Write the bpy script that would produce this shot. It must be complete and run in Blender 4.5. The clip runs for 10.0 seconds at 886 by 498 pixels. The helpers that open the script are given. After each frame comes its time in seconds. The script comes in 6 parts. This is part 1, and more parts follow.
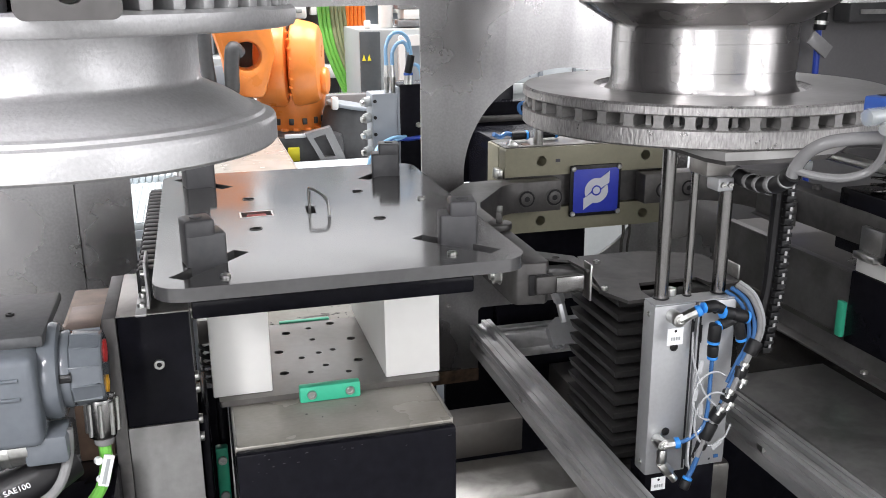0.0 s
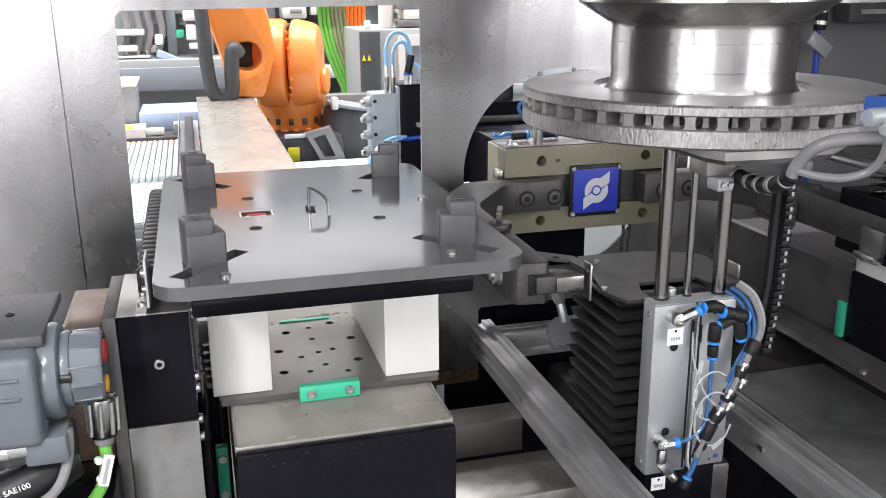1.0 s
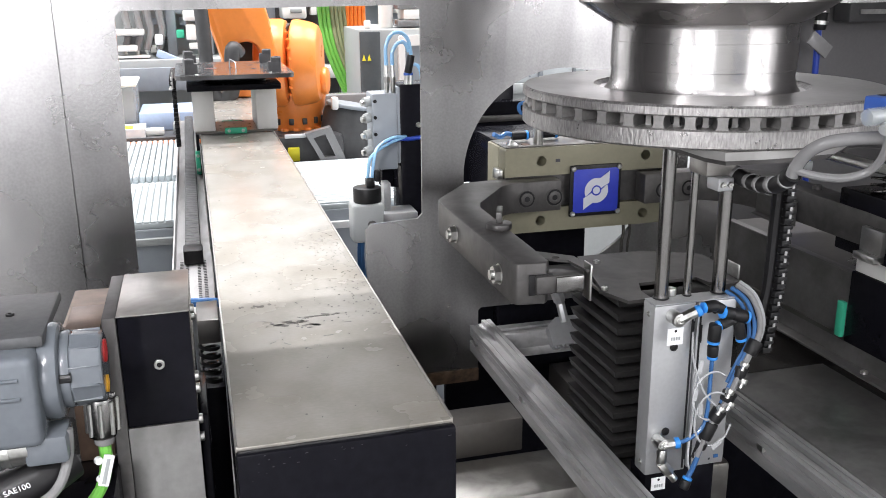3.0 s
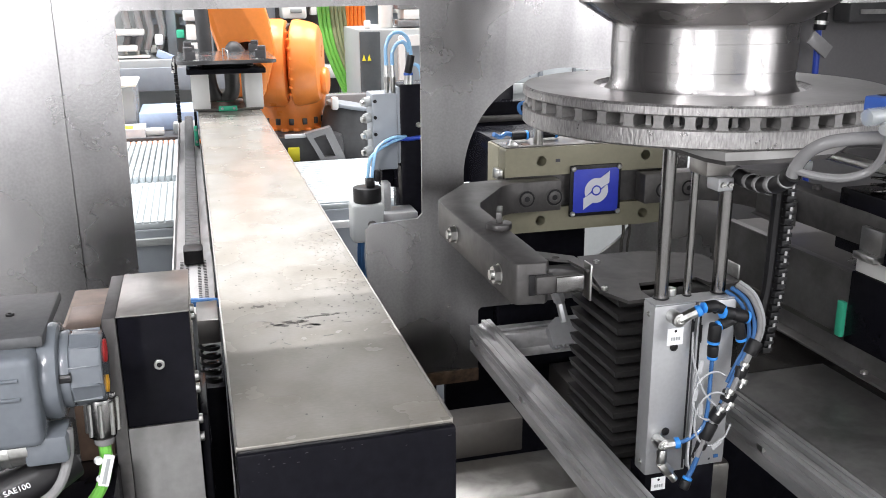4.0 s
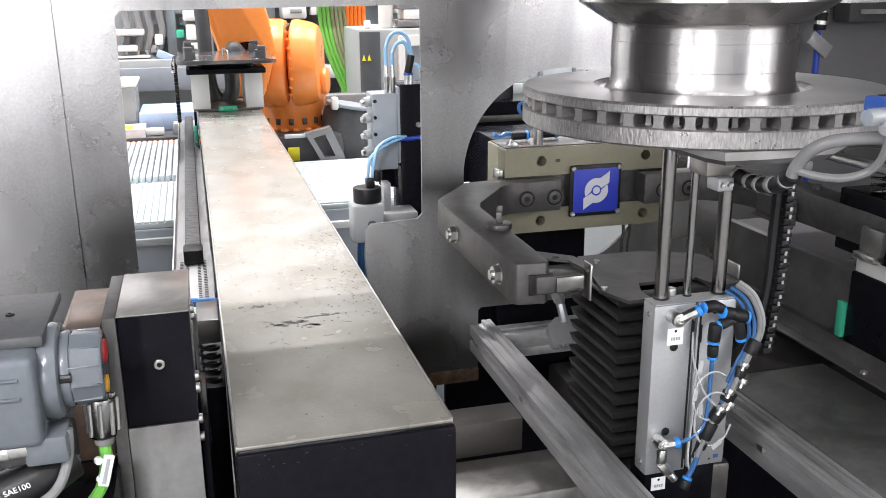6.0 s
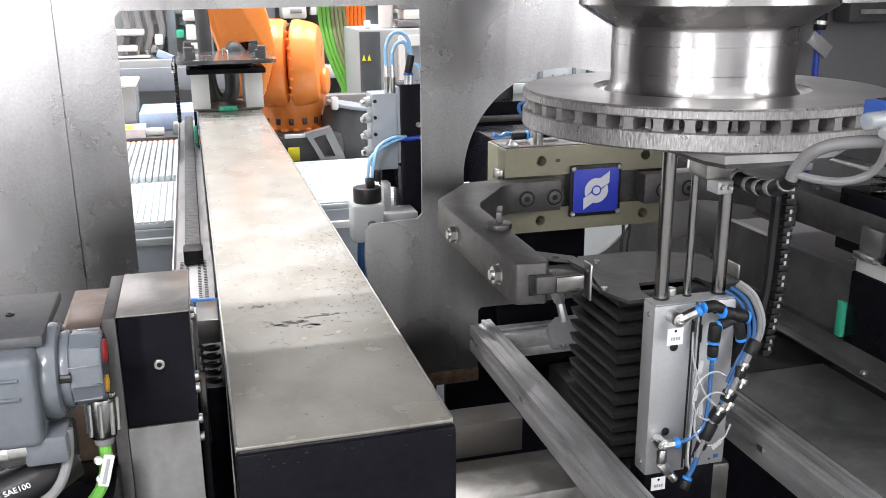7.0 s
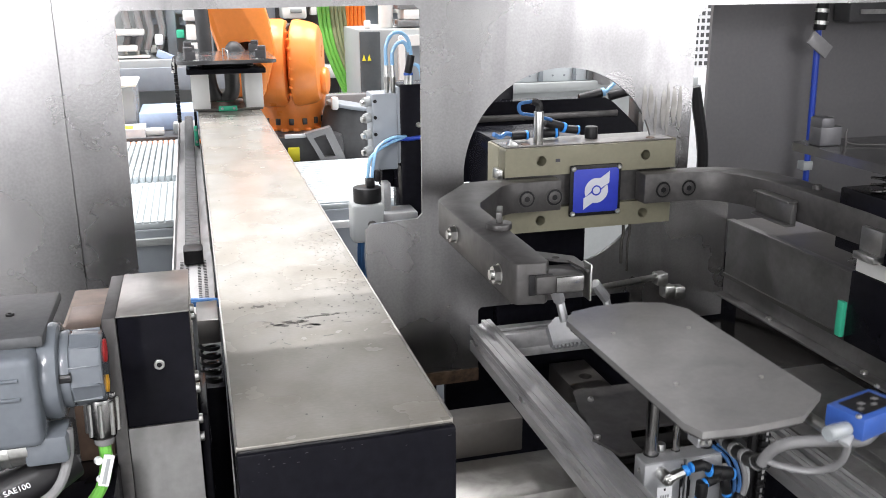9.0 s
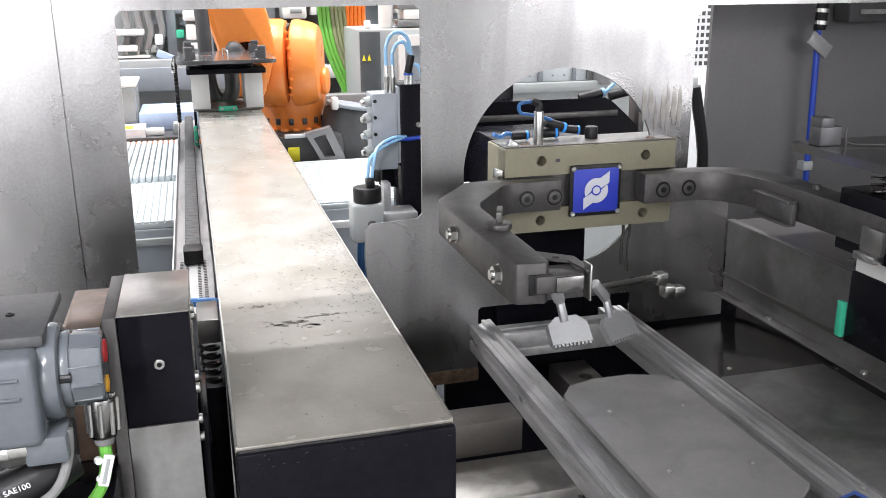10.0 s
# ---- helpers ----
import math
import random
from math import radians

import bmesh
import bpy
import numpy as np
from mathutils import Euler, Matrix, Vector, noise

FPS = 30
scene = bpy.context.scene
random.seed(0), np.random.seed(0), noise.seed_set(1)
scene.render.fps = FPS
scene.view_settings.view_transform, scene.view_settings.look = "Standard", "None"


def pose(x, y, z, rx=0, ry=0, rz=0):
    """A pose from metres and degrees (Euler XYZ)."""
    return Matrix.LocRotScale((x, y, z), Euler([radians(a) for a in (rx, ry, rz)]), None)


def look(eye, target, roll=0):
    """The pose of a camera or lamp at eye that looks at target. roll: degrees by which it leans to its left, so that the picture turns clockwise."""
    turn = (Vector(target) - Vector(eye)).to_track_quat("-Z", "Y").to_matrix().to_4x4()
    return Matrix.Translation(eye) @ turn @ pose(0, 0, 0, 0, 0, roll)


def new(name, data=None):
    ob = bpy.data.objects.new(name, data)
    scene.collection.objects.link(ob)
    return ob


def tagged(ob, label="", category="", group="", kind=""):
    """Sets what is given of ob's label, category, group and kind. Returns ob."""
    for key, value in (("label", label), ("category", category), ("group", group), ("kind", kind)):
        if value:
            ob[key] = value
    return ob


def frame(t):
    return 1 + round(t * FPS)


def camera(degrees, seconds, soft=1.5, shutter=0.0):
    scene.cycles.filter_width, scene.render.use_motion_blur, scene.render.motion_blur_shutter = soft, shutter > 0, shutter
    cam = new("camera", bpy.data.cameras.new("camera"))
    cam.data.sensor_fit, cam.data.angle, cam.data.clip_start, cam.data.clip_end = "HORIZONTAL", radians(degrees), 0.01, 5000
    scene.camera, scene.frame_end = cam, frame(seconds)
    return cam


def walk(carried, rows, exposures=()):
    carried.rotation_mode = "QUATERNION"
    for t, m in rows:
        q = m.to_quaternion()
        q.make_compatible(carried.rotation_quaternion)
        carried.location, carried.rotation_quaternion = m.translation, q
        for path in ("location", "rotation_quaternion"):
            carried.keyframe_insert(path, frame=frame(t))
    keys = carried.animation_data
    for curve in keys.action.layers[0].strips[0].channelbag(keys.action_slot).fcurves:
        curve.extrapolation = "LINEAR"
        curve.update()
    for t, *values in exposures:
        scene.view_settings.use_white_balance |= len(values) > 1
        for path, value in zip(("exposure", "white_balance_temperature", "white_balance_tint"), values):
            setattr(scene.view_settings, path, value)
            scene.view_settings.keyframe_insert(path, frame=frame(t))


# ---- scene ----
EYE = (0.0, 0.0, 0.0)
cam = camera(52.5, 10.0, soft=0.9, shutter=0.5)
VIEW = Matrix.Rotation(radians(-15.33), 4, 'Z') @ Matrix.Rotation(radians(90 - 16.40), 4, 'X') @ Matrix.Rotation(radians(-0.458), 4, 'Z')
walk(cam, [(0.0, VIEW), (10.0, VIEW)])

FLOOR = -1.5
BEAM = -0.44      # top of the shuttle beam
PLATE = -0.245    # top of the shuttle plate
LIFT = -0.15      # top of the raised lift plate
WALL = 1.38       # front of the partition

# ---- light ----
world = bpy.data.worlds.new("world")
scene.world = world
world.use_nodes = True
world.node_tree.nodes["Background"].inputs[0].default_value = (0.9, 0.95, 1.0, 1)
world.node_tree.nodes["Background"].inputs[1].default_value = 0.35
scene.view_settings.exposure = 0.0


def area_lamp(name, eye, target, sx, sy, watts, color=(1, 1, 1)):
    d = bpy.data.lights.new(name, 'AREA')
    d.shape, d.size, d.size_y, d.energy, d.color = 'RECTANGLE', sx, sy, watts, color
    ob = new(name, d)
    ob.matrix_world = look(eye, target)
    return ob


for x, z, watts in ((-0.46, 0.20, 6.2), (-0.30, 0.34, 3.8), (1.34, 0.16, 1.5), (1.50, 0.18, 2.9)):
    area_lamp("machine_lamp", (x, 0.12, z), (x, 1.1, -0.12), 0.14, 0.10, watts, (0.99, 0.965, 1))
for x in (-3.2, 0.4, 4.0):
    for y, watts in ((-3.2, 45), (-0.9, 45), (3.3, 320), (5.9, 280)):
        area_lamp("hall_lamp", (x, y, 5.85), (x, y, 0), 2.6, 0.22, watts, (1, 0.975, 0.995))

# fill light from behind the camera, at two added windows in the rear hall wall
for x, w, watts in ((-2.7, 3.0, 125), (4.5, 2.2, 95)):
    area_lamp("window_light", (x, -4.93, 0.65), (x, 0, 0.65), w, 2.2, watts, (0.99, 0.97, 1))


# ---- materials ----
def mat(name, color, rough=0.5, metal=0.0, grain=0.06, scale=40.0, stretch=(1, 1, 1), bump=0.0, blotch=0.0, blotch_scale=4.0, rough_var=0.0, tint=None, coat=0.0, spec=0.5):
    m = bpy.data.materials.new(name)
    m.use_nodes = True
    nt = m.node_tree
    b = nt.nodes["Principled BSDF"]
    b.inputs["Roughness"].default_value = rough
    b.inputs["Metallic"].default_value = metal
    b.inputs["Coat Weight"].default_value = coat
    b.inputs["Specular IOR Level"].default_value = spec
    tc = nt.nodes.new("ShaderNodeTexCoord")
    mp = nt.nodes.new("ShaderNodeMapping")
    mp.inputs["Scale"].default_value = stretch
    nt.links.new(tc.outputs["Object"], mp.inputs["Vector"])
    n1 = nt.nodes.new("ShaderNodeTexNoise")
    n1.inputs["Scale"].default_value, n1.inputs["Detail"].default_value = scale, 6
    nt.links.new(mp.outputs[0], n1.inputs["Vector"])
    n2 = nt.nodes.new("ShaderNodeTexNoise")
    n2.inputs["Scale"].default_value, n2.inputs["Detail"].default_value = blotch_scale, 5
    nt.links.new(tc.outputs["Object"], n2.inputs["Vector"])
    r1 = nt.nodes.new("ShaderNodeMapRange")
    r1.inputs[1].default_value, r1.inputs[2].default_value = 0.3, 0.7
    r1.inputs[3].default_value, r1.inputs[4].default_value = 1 - grain, 1 + grain
    nt.links.new(n1.outputs["Fac"], r1.inputs[0])
    r2 = nt.nodes.new("ShaderNodeMapRange")
    r2.inputs[1].default_value, r2.inputs[2].default_value = 0.35, 0.65
    nt.links.new(n2.outputs["Fac"], r2.inputs[0])
    mix = nt.nodes.new("ShaderNodeMix")
    mix.data_type = 'RGBA'
    mix.inputs[6].default_value = (*color, 1)
    t2 = tint or tuple(c * 0.6 for c in color)
    mix.inputs[7].default_value = (*t2, 1)
    sc = nt.nodes.new("ShaderNodeMath")
    sc.operation = 'MULTIPLY'
    sc.inputs[1].default_value = blotch
    nt.links.new(r2.outputs[0], sc.inputs[0])
    nt.links.new(sc.outputs[0], mix.inputs[0])
    vm = nt.nodes.new("ShaderNodeVectorMath")
    vm.operation = 'SCALE'
    nt.links.new(mix.outputs[2], vm.inputs[0])
    nt.links.new(r1.outputs[0], vm.inputs[3])
    nt.links.new(vm.outputs[0], b.inputs["Base Color"])
    if rough_var:
        rr = nt.nodes.new("ShaderNodeMapRange")
        rr.inputs[1].default_value, rr.inputs[2].default_value = 0.3, 0.7
        rr.inputs[3].default_value, rr.inputs[4].default_value = max(rough - rough_var, 0.02), rough + rough_var
        nt.links.new(n2.outputs["Fac"], rr.inputs[0])
        nt.links.new(rr.outputs[0], b.inputs["Roughness"])
    if bump:
        bp = nt.nodes.new("ShaderNodeBump")
        bp.inputs["Strength"].default_value, bp.inputs["Distance"].default_value = bump, 0.001
        nt.links.new(n1.outputs["Fac"], bp.inputs["Height"])
        nt.links.new(bp.outputs[0], b.inputs["Normal"])
    return m


def clear(name, color, rough=0.1, alpha=0.5, transmission=0.0):
    m = mat(name, color, rough, 0, 0.03, 30)
    b = m.node_tree.nodes["Principled BSDF"]
    b.inputs["Alpha"].default_value = alpha
    b.inputs["Transmission Weight"].default_value = transmission
    return m


STEEL = mat("stainless_sheet", (0.44, 0.435, 0.436), 0.28, 1, 0.07, 260, (1, 1, 1), 0.14, 0.42, 6, 0.10)
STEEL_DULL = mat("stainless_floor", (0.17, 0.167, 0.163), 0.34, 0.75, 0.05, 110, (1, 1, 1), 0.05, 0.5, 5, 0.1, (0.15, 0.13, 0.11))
# near-black colour holds the dark reflection on the far trough floor
OILED = mat("oiled_steel_darkened", (0.045, 0.042, 0.040), 0.16, 0.85, 0.15, 60, (1, 1, 1), 0.05, 0.5, 9, 0.06, (0.03, 0.026, 0.023))
# paler colour holds the brighter reflection on the near trough floor
OILED_SHEET = mat("oiled_sheet_lightened", (0.36, 0.357, 0.352), 0.34, 0.75, 0.08, 90, (1, 1, 1), 0.03, 0.35, 8, 0.05, (0.11, 0.105, 0.10))
STEEL_WALL = mat("stained_trough_steel", (0.32, 0.317, 0.313), 0.36, 0.8, 0.06, 120, (1, 1, 1), 0.05, 0.45, 11, 0.08, (0.13, 0.122, 0.115))
STEEL_TRAY = mat("stainless_tray", (0.40, 0.392, 0.375), 0.36, 0.75, 0.04, 120, (1, 1, 1), 0.04, 0.4, 9, 0.08, (0.30, 0.28, 0.25))
BEAM_TOP = mat("beam_steel", (0.385, 0.372, 0.342), 0.25, 0.24, 0.05, 140, (1, 2, 1), 0.05, 0.8, 8, 0.07, (0.27, 0.25, 0.215), spec=0.10)
PAINT_BLACK = mat("black_paint", (0.007, 0.007, 0.010), 0.20, 0, 0.2, 90, (1, 1, 1), 0.08, 0.3, 12, 0.08, (0.012, 0.012, 0.015), spec=0.07)
PAINT_GREY = mat("motor_grey_paint", (0.135, 0.150, 0.168), 0.17, 0, 0.05, 140, (1, 1, 1), 0.06, 0.2, 10, 0.06)
PLATE_LIFT = mat("worn_lift_steel", (0.43, 0.425, 0.415), 0.36, 0.55, 0.04, 140, (1, 1, 1), 0.03, 0.22, 9, 0.04, (0.18, 0.175, 0.17))
PLATE_GREY = mat("anodised_grey_plate", (0.155, 0.155, 0.157), 0.14, 0.5, 0.05, 120, (1, 1, 1), 0.03, 0.3, 6, 0.06)
JAW = mat("dark_steel", (0.118, 0.114, 0.112), 0.46, 0.65, 0.1, 90, (1, 1, 1), 0.1, 0.4, 9, 0.08)
SMOKED = mat("smoked_door_glass", (0.075, 0.085, 0.09), 0.2, 0, 0.05, 60, (1, 1, 1), 0.02, 0.3, 5)
GLAZING = mat("pale_machine_glazing", (0.72, 0.76, 0.78), 0.3, 0, 0.04, 30, (1, 1, 1), 0.02, 0.4, 4)
JAW_PAD = mat("grey_jaw_plastic", (0.085, 0.085, 0.09), 0.42, 0.1, 0.08, 120, (1, 1, 1), 0.1, 0.3, 20)
ALU = mat("aluminium_profile", (0.52, 0.52, 0.522), 0.42, 0.55, 0.04, 160, (3, 0.5, 3), 0.05, 0.2, 6, 0.06)
ALU_ANOD = mat("anodised_aluminium", (0.50, 0.51, 0.52), 0.42, 0.6, 0.04, 200, (1, 1, 1), 0.04, 0.15, 15, 0.05)
CHROME = mat("polished_rod", (0.26, 0.255, 0.25), 0.24, 1, 0.04, 80, (1, 1, 0.2))
ZINC = mat("zinc_plated", (0.62, 0.62, 0.6), 0.28, 1, 0.1, 200, (1, 1, 1), 0.05, 0.3, 60)
OLIVE = mat("olive_anodised", (0.23, 0.218, 0.155), 0.48, 0.2, 0.04, 150, (1, 1, 1), 0.03, 0.2, 10, 0.06)
BLUE = mat("blue_badge", (0.025, 0.045, 0.42), 0.45, 0, 0.06, 160)
BADGE_GREY = mat("badge_print", (0.55, 0.57, 0.62), 0.5)
BLACK = mat("black_plastic", (0.012, 0.012, 0.013), 0.42, 0, 0.15, 120, (1, 1, 1), 0.06, spec=0.3)
RUBBER = mat("bellows_rubber", (0.021, 0.0205, 0.0205), 0.42, 0, 0.2, 90, (1, 1, 1), 0.15, 0.3, 20, 0.1, (0.024, 0.0235, 0.023), spec=0.3)
WHITE = mat("white_plastic", (0.80, 0.795, 0.77), 0.4, 0, 0.015, 60, (1, 1, 1), 0.03, 0.12, 9, 0.05, (0.72, 0.70, 0.64))
GREEN = mat("green_plastic", (0.05, 0.50, 0.30), 0.42, 0, 0.04, 100)
CABLE_OLIVE = mat("olive_cable", (0.26, 0.30, 0.16), 0.45)
CABLE_GREEN = mat("green_cable", (0.17, 0.50, 0.08), 0.45, 0, 0.05, 120)
PIPE_BLUE = mat("blue_pipe_plastic", (0.012, 0.045, 0.34), 0.35, 0, 0.05, 100)
BLUE_COLLAR = mat("blue_collar_plastic", (0.03, 0.25, 0.72), 0.3, 0, 0.05, 100)
PALE_HOSE = clear("pale_blue_hose", (0.30, 0.56, 0.82), 0.2, 0.85)
BLUE_HOSE = clear("blue_hose", (0.05, 0.15, 0.36), 0.15, 0.85)
CLEAR_HOSE = clear("clear_hose", (0.66, 0.68, 0.69), 0.18, 0.45)
LENS = clear("clear_lens", (0.55, 0.60, 0.62), 0.08, 0.4)
GREY_HOSE = mat("grey_hose", (0.21, 0.21, 0.212), 0.2, 0, 0.05, 120)
VANE = mat("cast_vane_iron", (0.24, 0.235, 0.23), 0.5, 0.5, 0.1, 260, (1, 1, 1), 0.5, 0.3, 60)
CAST = mat("raw_cast_iron", (0.50, 0.50, 0.505), 0.36, 0.6, 0.07, 420, (1, 1, 1), 0.32, 0.12, 60, 0.05, (0.28, 0.28, 0.28))
TURNED = mat("turned_iron", (0.52, 0.505, 0.50), 0.27, 1, 0.05, 80, (0.6, 0.6, 26), 0.05, 0.1, 10, 0.04)


def turned_finish(m, amount, angle):
    """Fine turning marks round the axis spread the highlights across them."""
    nt = m.node_tree
    tan = nt.nodes.new("ShaderNodeTangent")
    tan.direction_type, tan.axis = 'RADIAL', 'Z'
    p = nt.nodes["Principled BSDF"]
    p.inputs["Anisotropic"].default_value, p.inputs["Anisotropic Rotation"].default_value = amount, angle
    nt.links.new(tan.outputs[0], p.inputs["Tangent"])


turned_finish(TURNED, 0.85, 0.25)
TURNED_FACE = mat("turned_face", (0.34, 0.335, 0.33), 0.33, 0.9, 0.06, 90, (1, 1, 1), 0.05, 0.2, 12, 0.05)
RIM = mat("machined_rim", (0.40, 0.39, 0.385), 0.36, 0.85, 0.28, 220, (2.5, 2.5, 0.6), 0.8, 0.28, 90, 0.1, (0.26, 0.25, 0.245))
ORANGE = mat("robot_orange", (0.92, 0.29, 0.06), 0.3, 0, 0.03, 60, (1, 1, 1), 0.02, 0.12, 5, 0.05, (0.75, 0.17, 0.015))
ROBOT_DARK = mat("robot_base_grey", (0.06, 0.061, 0.064), 0.42, 0, 0.1, 60, (1, 1, 1), 0.05)
RUST = mat("rusted_edge", (0.12, 0.075, 0.045), 0.7, 0.2, 0.6, 80, (1, 1, 1), 0.5, 0.8, 30, 0, (0.08, 0.055, 0.04))
BROWN = mat("brown_oiled_steel", (0.20, 0.135, 0.10), 0.4, 0.6, 0.2, 60, (1, 1, 1), 0.1, 0.5, 14)
DARK_PANEL = mat("dark_grey_panel", (0.14, 0.138, 0.141), 0.5, 0.2, 0.05, 120, (1, 1, 1), 0.04, 0.2, 4, 0.06)
HALL_FLOOR = mat("hall_floor_paint", (0.33, 0.33, 0.325), 0.4, 0, 0.05, 20, (1, 1, 1), 0.03, 0.3, 3, 0.1)
HALL_WALL = mat("hall_wall_paint", (0.74, 0.75, 0.75), 0.7, 0, 0.03, 10, (1, 1, 1), 0.05, 0.15, 1.5)
CABINET = mat("cabinet_grey", (0.35, 0.37, 0.37), 0.45, 0, 0.03, 40, (1, 1, 1), 0.03, 0.15, 6)
BENCH = mat("bench_grey", (0.28, 0.31, 0.34), 0.45, 0, 0.05, 30, (1, 1, 1), 0.03, 0.2, 6)
SHEET = mat("ribbed_white_plastic", (0.56, 0.61, 0.63), 0.35, 0, 0.03, 40, (1, 1, 1), 0.03, 0.15, 8)
BIN_BLUE = mat("blue_bin", (0.38, 0.48, 0.66), 0.45)
SENSOR_BLUE = mat("sensor_blue_plastic", (0.035, 0.10, 0.38), 0.42, 0, 0.05, 120)
YELLOW = mat("yellow_label", (0.85, 0.75, 0.03), 0.5)
MOTOR_LID = mat("dark_cover_paint", (0.085, 0.088, 0.092), 0.5, 0.1, 0.12, 160, (1, 1, 1), 0.2, 0.3, 30)
RED = mat("red_mark", (0.55, 0.03, 0.03), 0.4)
AMBER = mat("amber_label", (0.75, 0.38, 0.03), 0.4)
PAPER = mat("white_label", (0.78, 0.79, 0.80), 0.5)
PRINT = mat("label_print", (0.05, 0.05, 0.06), 0.6)
ORANGE_CABLE = mat("orange_cable", (0.90, 0.22, 0.02), 0.45)
DARK_STAIN = mat("dirt_smear", (0.085, 0.08, 0.072), 0.42, 0.7, 0.3, 120, (1, 1, 1), 0.2, 0.5, 40)


def streaks(m, amount, scale):
    """Wipe marks and runs over a finished material, darker and a little rougher."""
    nt = m.node_tree
    p = nt.nodes["Principled BSDF"]
    tc = nt.nodes.new("ShaderNodeTexCoord")
    mp = nt.nodes.new("ShaderNodeMapping")
    mp.inputs["Scale"].default_value = scale
    nz = nt.nodes.new("ShaderNodeTexNoise")
    nz.inputs["Scale"].default_value, nz.inputs["Detail"].default_value, nz.inputs["Distortion"].default_value = 1.0, 9, 0.8
    mr = nt.nodes.new("ShaderNodeMapRange")
    mr.inputs[1].default_value, mr.inputs[2].default_value = 0.46, 0.64
    mr.inputs[3].default_value, mr.inputs[4].default_value = 1.0, 1.0 - amount
    vm = nt.nodes.new("ShaderNodeVectorMath")
    vm.operation = 'SCALE'
    nt.links.new(tc.outputs["Object"], mp.inputs["Vector"])
    nt.links.new(mp.outputs[0], nz.inputs["Vector"])
    nt.links.new(nz.outputs["Fac"], mr.inputs[0])
    nt.links.new(p.inputs["Base Color"].links[0].from_socket, vm.inputs[0])
    nt.links.new(mr.outputs[0], vm.inputs[3])
    nt.links.new(vm.outputs[0], p.inputs["Base Color"])


streaks(STEEL, 0.22, (9, 9, 1.6))
streaks(STEEL_WALL, 0.35, (12, 6, 5))
streaks(STEEL_TRAY, 0.3, (14, 14, 14))
streaks(PLATE_LIFT, 0.12, (13, 13, 13))
streaks(BEAM_TOP, 0.10, (16, 9, 10))
streaks(JAW, 0.18, (34, 34, 34))
streaks(ALU, 0.25, (30, 6, 30))
streaks(OILED_SHEET, 0.35, (9, 9, 9))


# ---- mesh helpers ----
def thing(name, base, label, category, group="", kind=""):
    ob = new(name)
    ob.location = base
    ob.empty_display_size = 0.02
    return tagged(ob, label, category, group, kind)


def root_base(ob):
    while ob.parent:
        ob = ob.parent
    return Vector(ob.location)


def finish(bm, name, material, angle=35):
    me = bpy.data.meshes.new(name)
    bmesh.ops.recalc_face_normals(bm, faces=bm.faces)
    bm.to_mesh(me)
    bm.free()
    me.materials.append(material)
    me.shade_smooth()
    me.set_sharp_from_angle(angle=radians(angle))
    return me


def part(name, bm, material, parent, label="", angle=35):
    bm.transform(Matrix.Translation(-root_base(parent)))
    ob = new(name, finish(bm, name, material, angle))
    ob.parent = parent
    return tagged(ob, label)


def lone(name, bm, material, label, category, kind="", angle=35, base=None):
    c = Vector(base) if base else Vector((0, 0, 0))
    bm.transform(Matrix.Translation(-c))
    ob = new(name, finish(bm, name, material, angle))
    ob.location = c
    return tagged(ob, label, category, "", kind)


def box(x0, x1, y0, y1, z0, z1, bev=0.0, bm=None, seg=2):
    own = bmesh.new()
    bmesh.ops.create_cube(own, size=1, matrix=Matrix.Translation(((x0 + x1) / 2, (y0 + y1) / 2, (z0 + z1) / 2)) @ Matrix.Diagonal((x1 - x0, y1 - y0, z1 - z0, 1)))
    if bev:
        bmesh.ops.bevel(own, geom=own.edges[:], offset=bev, segments=seg, affect='EDGES', profile=0.5)
    return merge(own, bm)


def merge(own, bm):
    if bm is None:
        return own
    me = bpy.data.meshes.new("tmp")
    own.to_mesh(me)
    own.free()
    bm.from_mesh(me)
    bpy.data.meshes.remove(me)
    return bm


def cyl(p0, p1, r, r2=None, seg=24, bm=None, bev=0.0):
    p0, p1 = Vector(p0), Vector(p1)
    d = p1 - p0
    m = Matrix.Translation((p0 + p1) / 2) @ d.to_track_quat('Z', 'Y').to_matrix().to_4x4()
    own = bmesh.new()
    bmesh.ops.create_cone(own, cap_ends=True, segments=seg, radius1=r, radius2=r if r2 is None else r2, depth=d.length, matrix=m)
    if bev:
        ring = [e for e in own.edges if any(len(f.verts) > 4 for f in e.link_faces)]
        bmesh.ops.bevel(own, geom=ring, offset=bev, segments=2, affect='EDGES', profile=0.5)
    return merge(own, bm)


def spline(pts, n=8):
    P = [Vector(p) for p in pts]
    out = []
    for i in range(len(P) - 1):
        a, b, c, d = P[max(i - 1, 0)], P[i], P[i + 1], P[min(i + 2, len(P) - 1)]
        for k in range(n):
            t = k / n
            out.append(0.5 * ((2 * b) + (c - a) * t + (2 * a - 5 * b + 4 * c - d) * t * t + (3 * b - a - 3 * c + d) * t ** 3))
    out.append(P[-1])
    return out


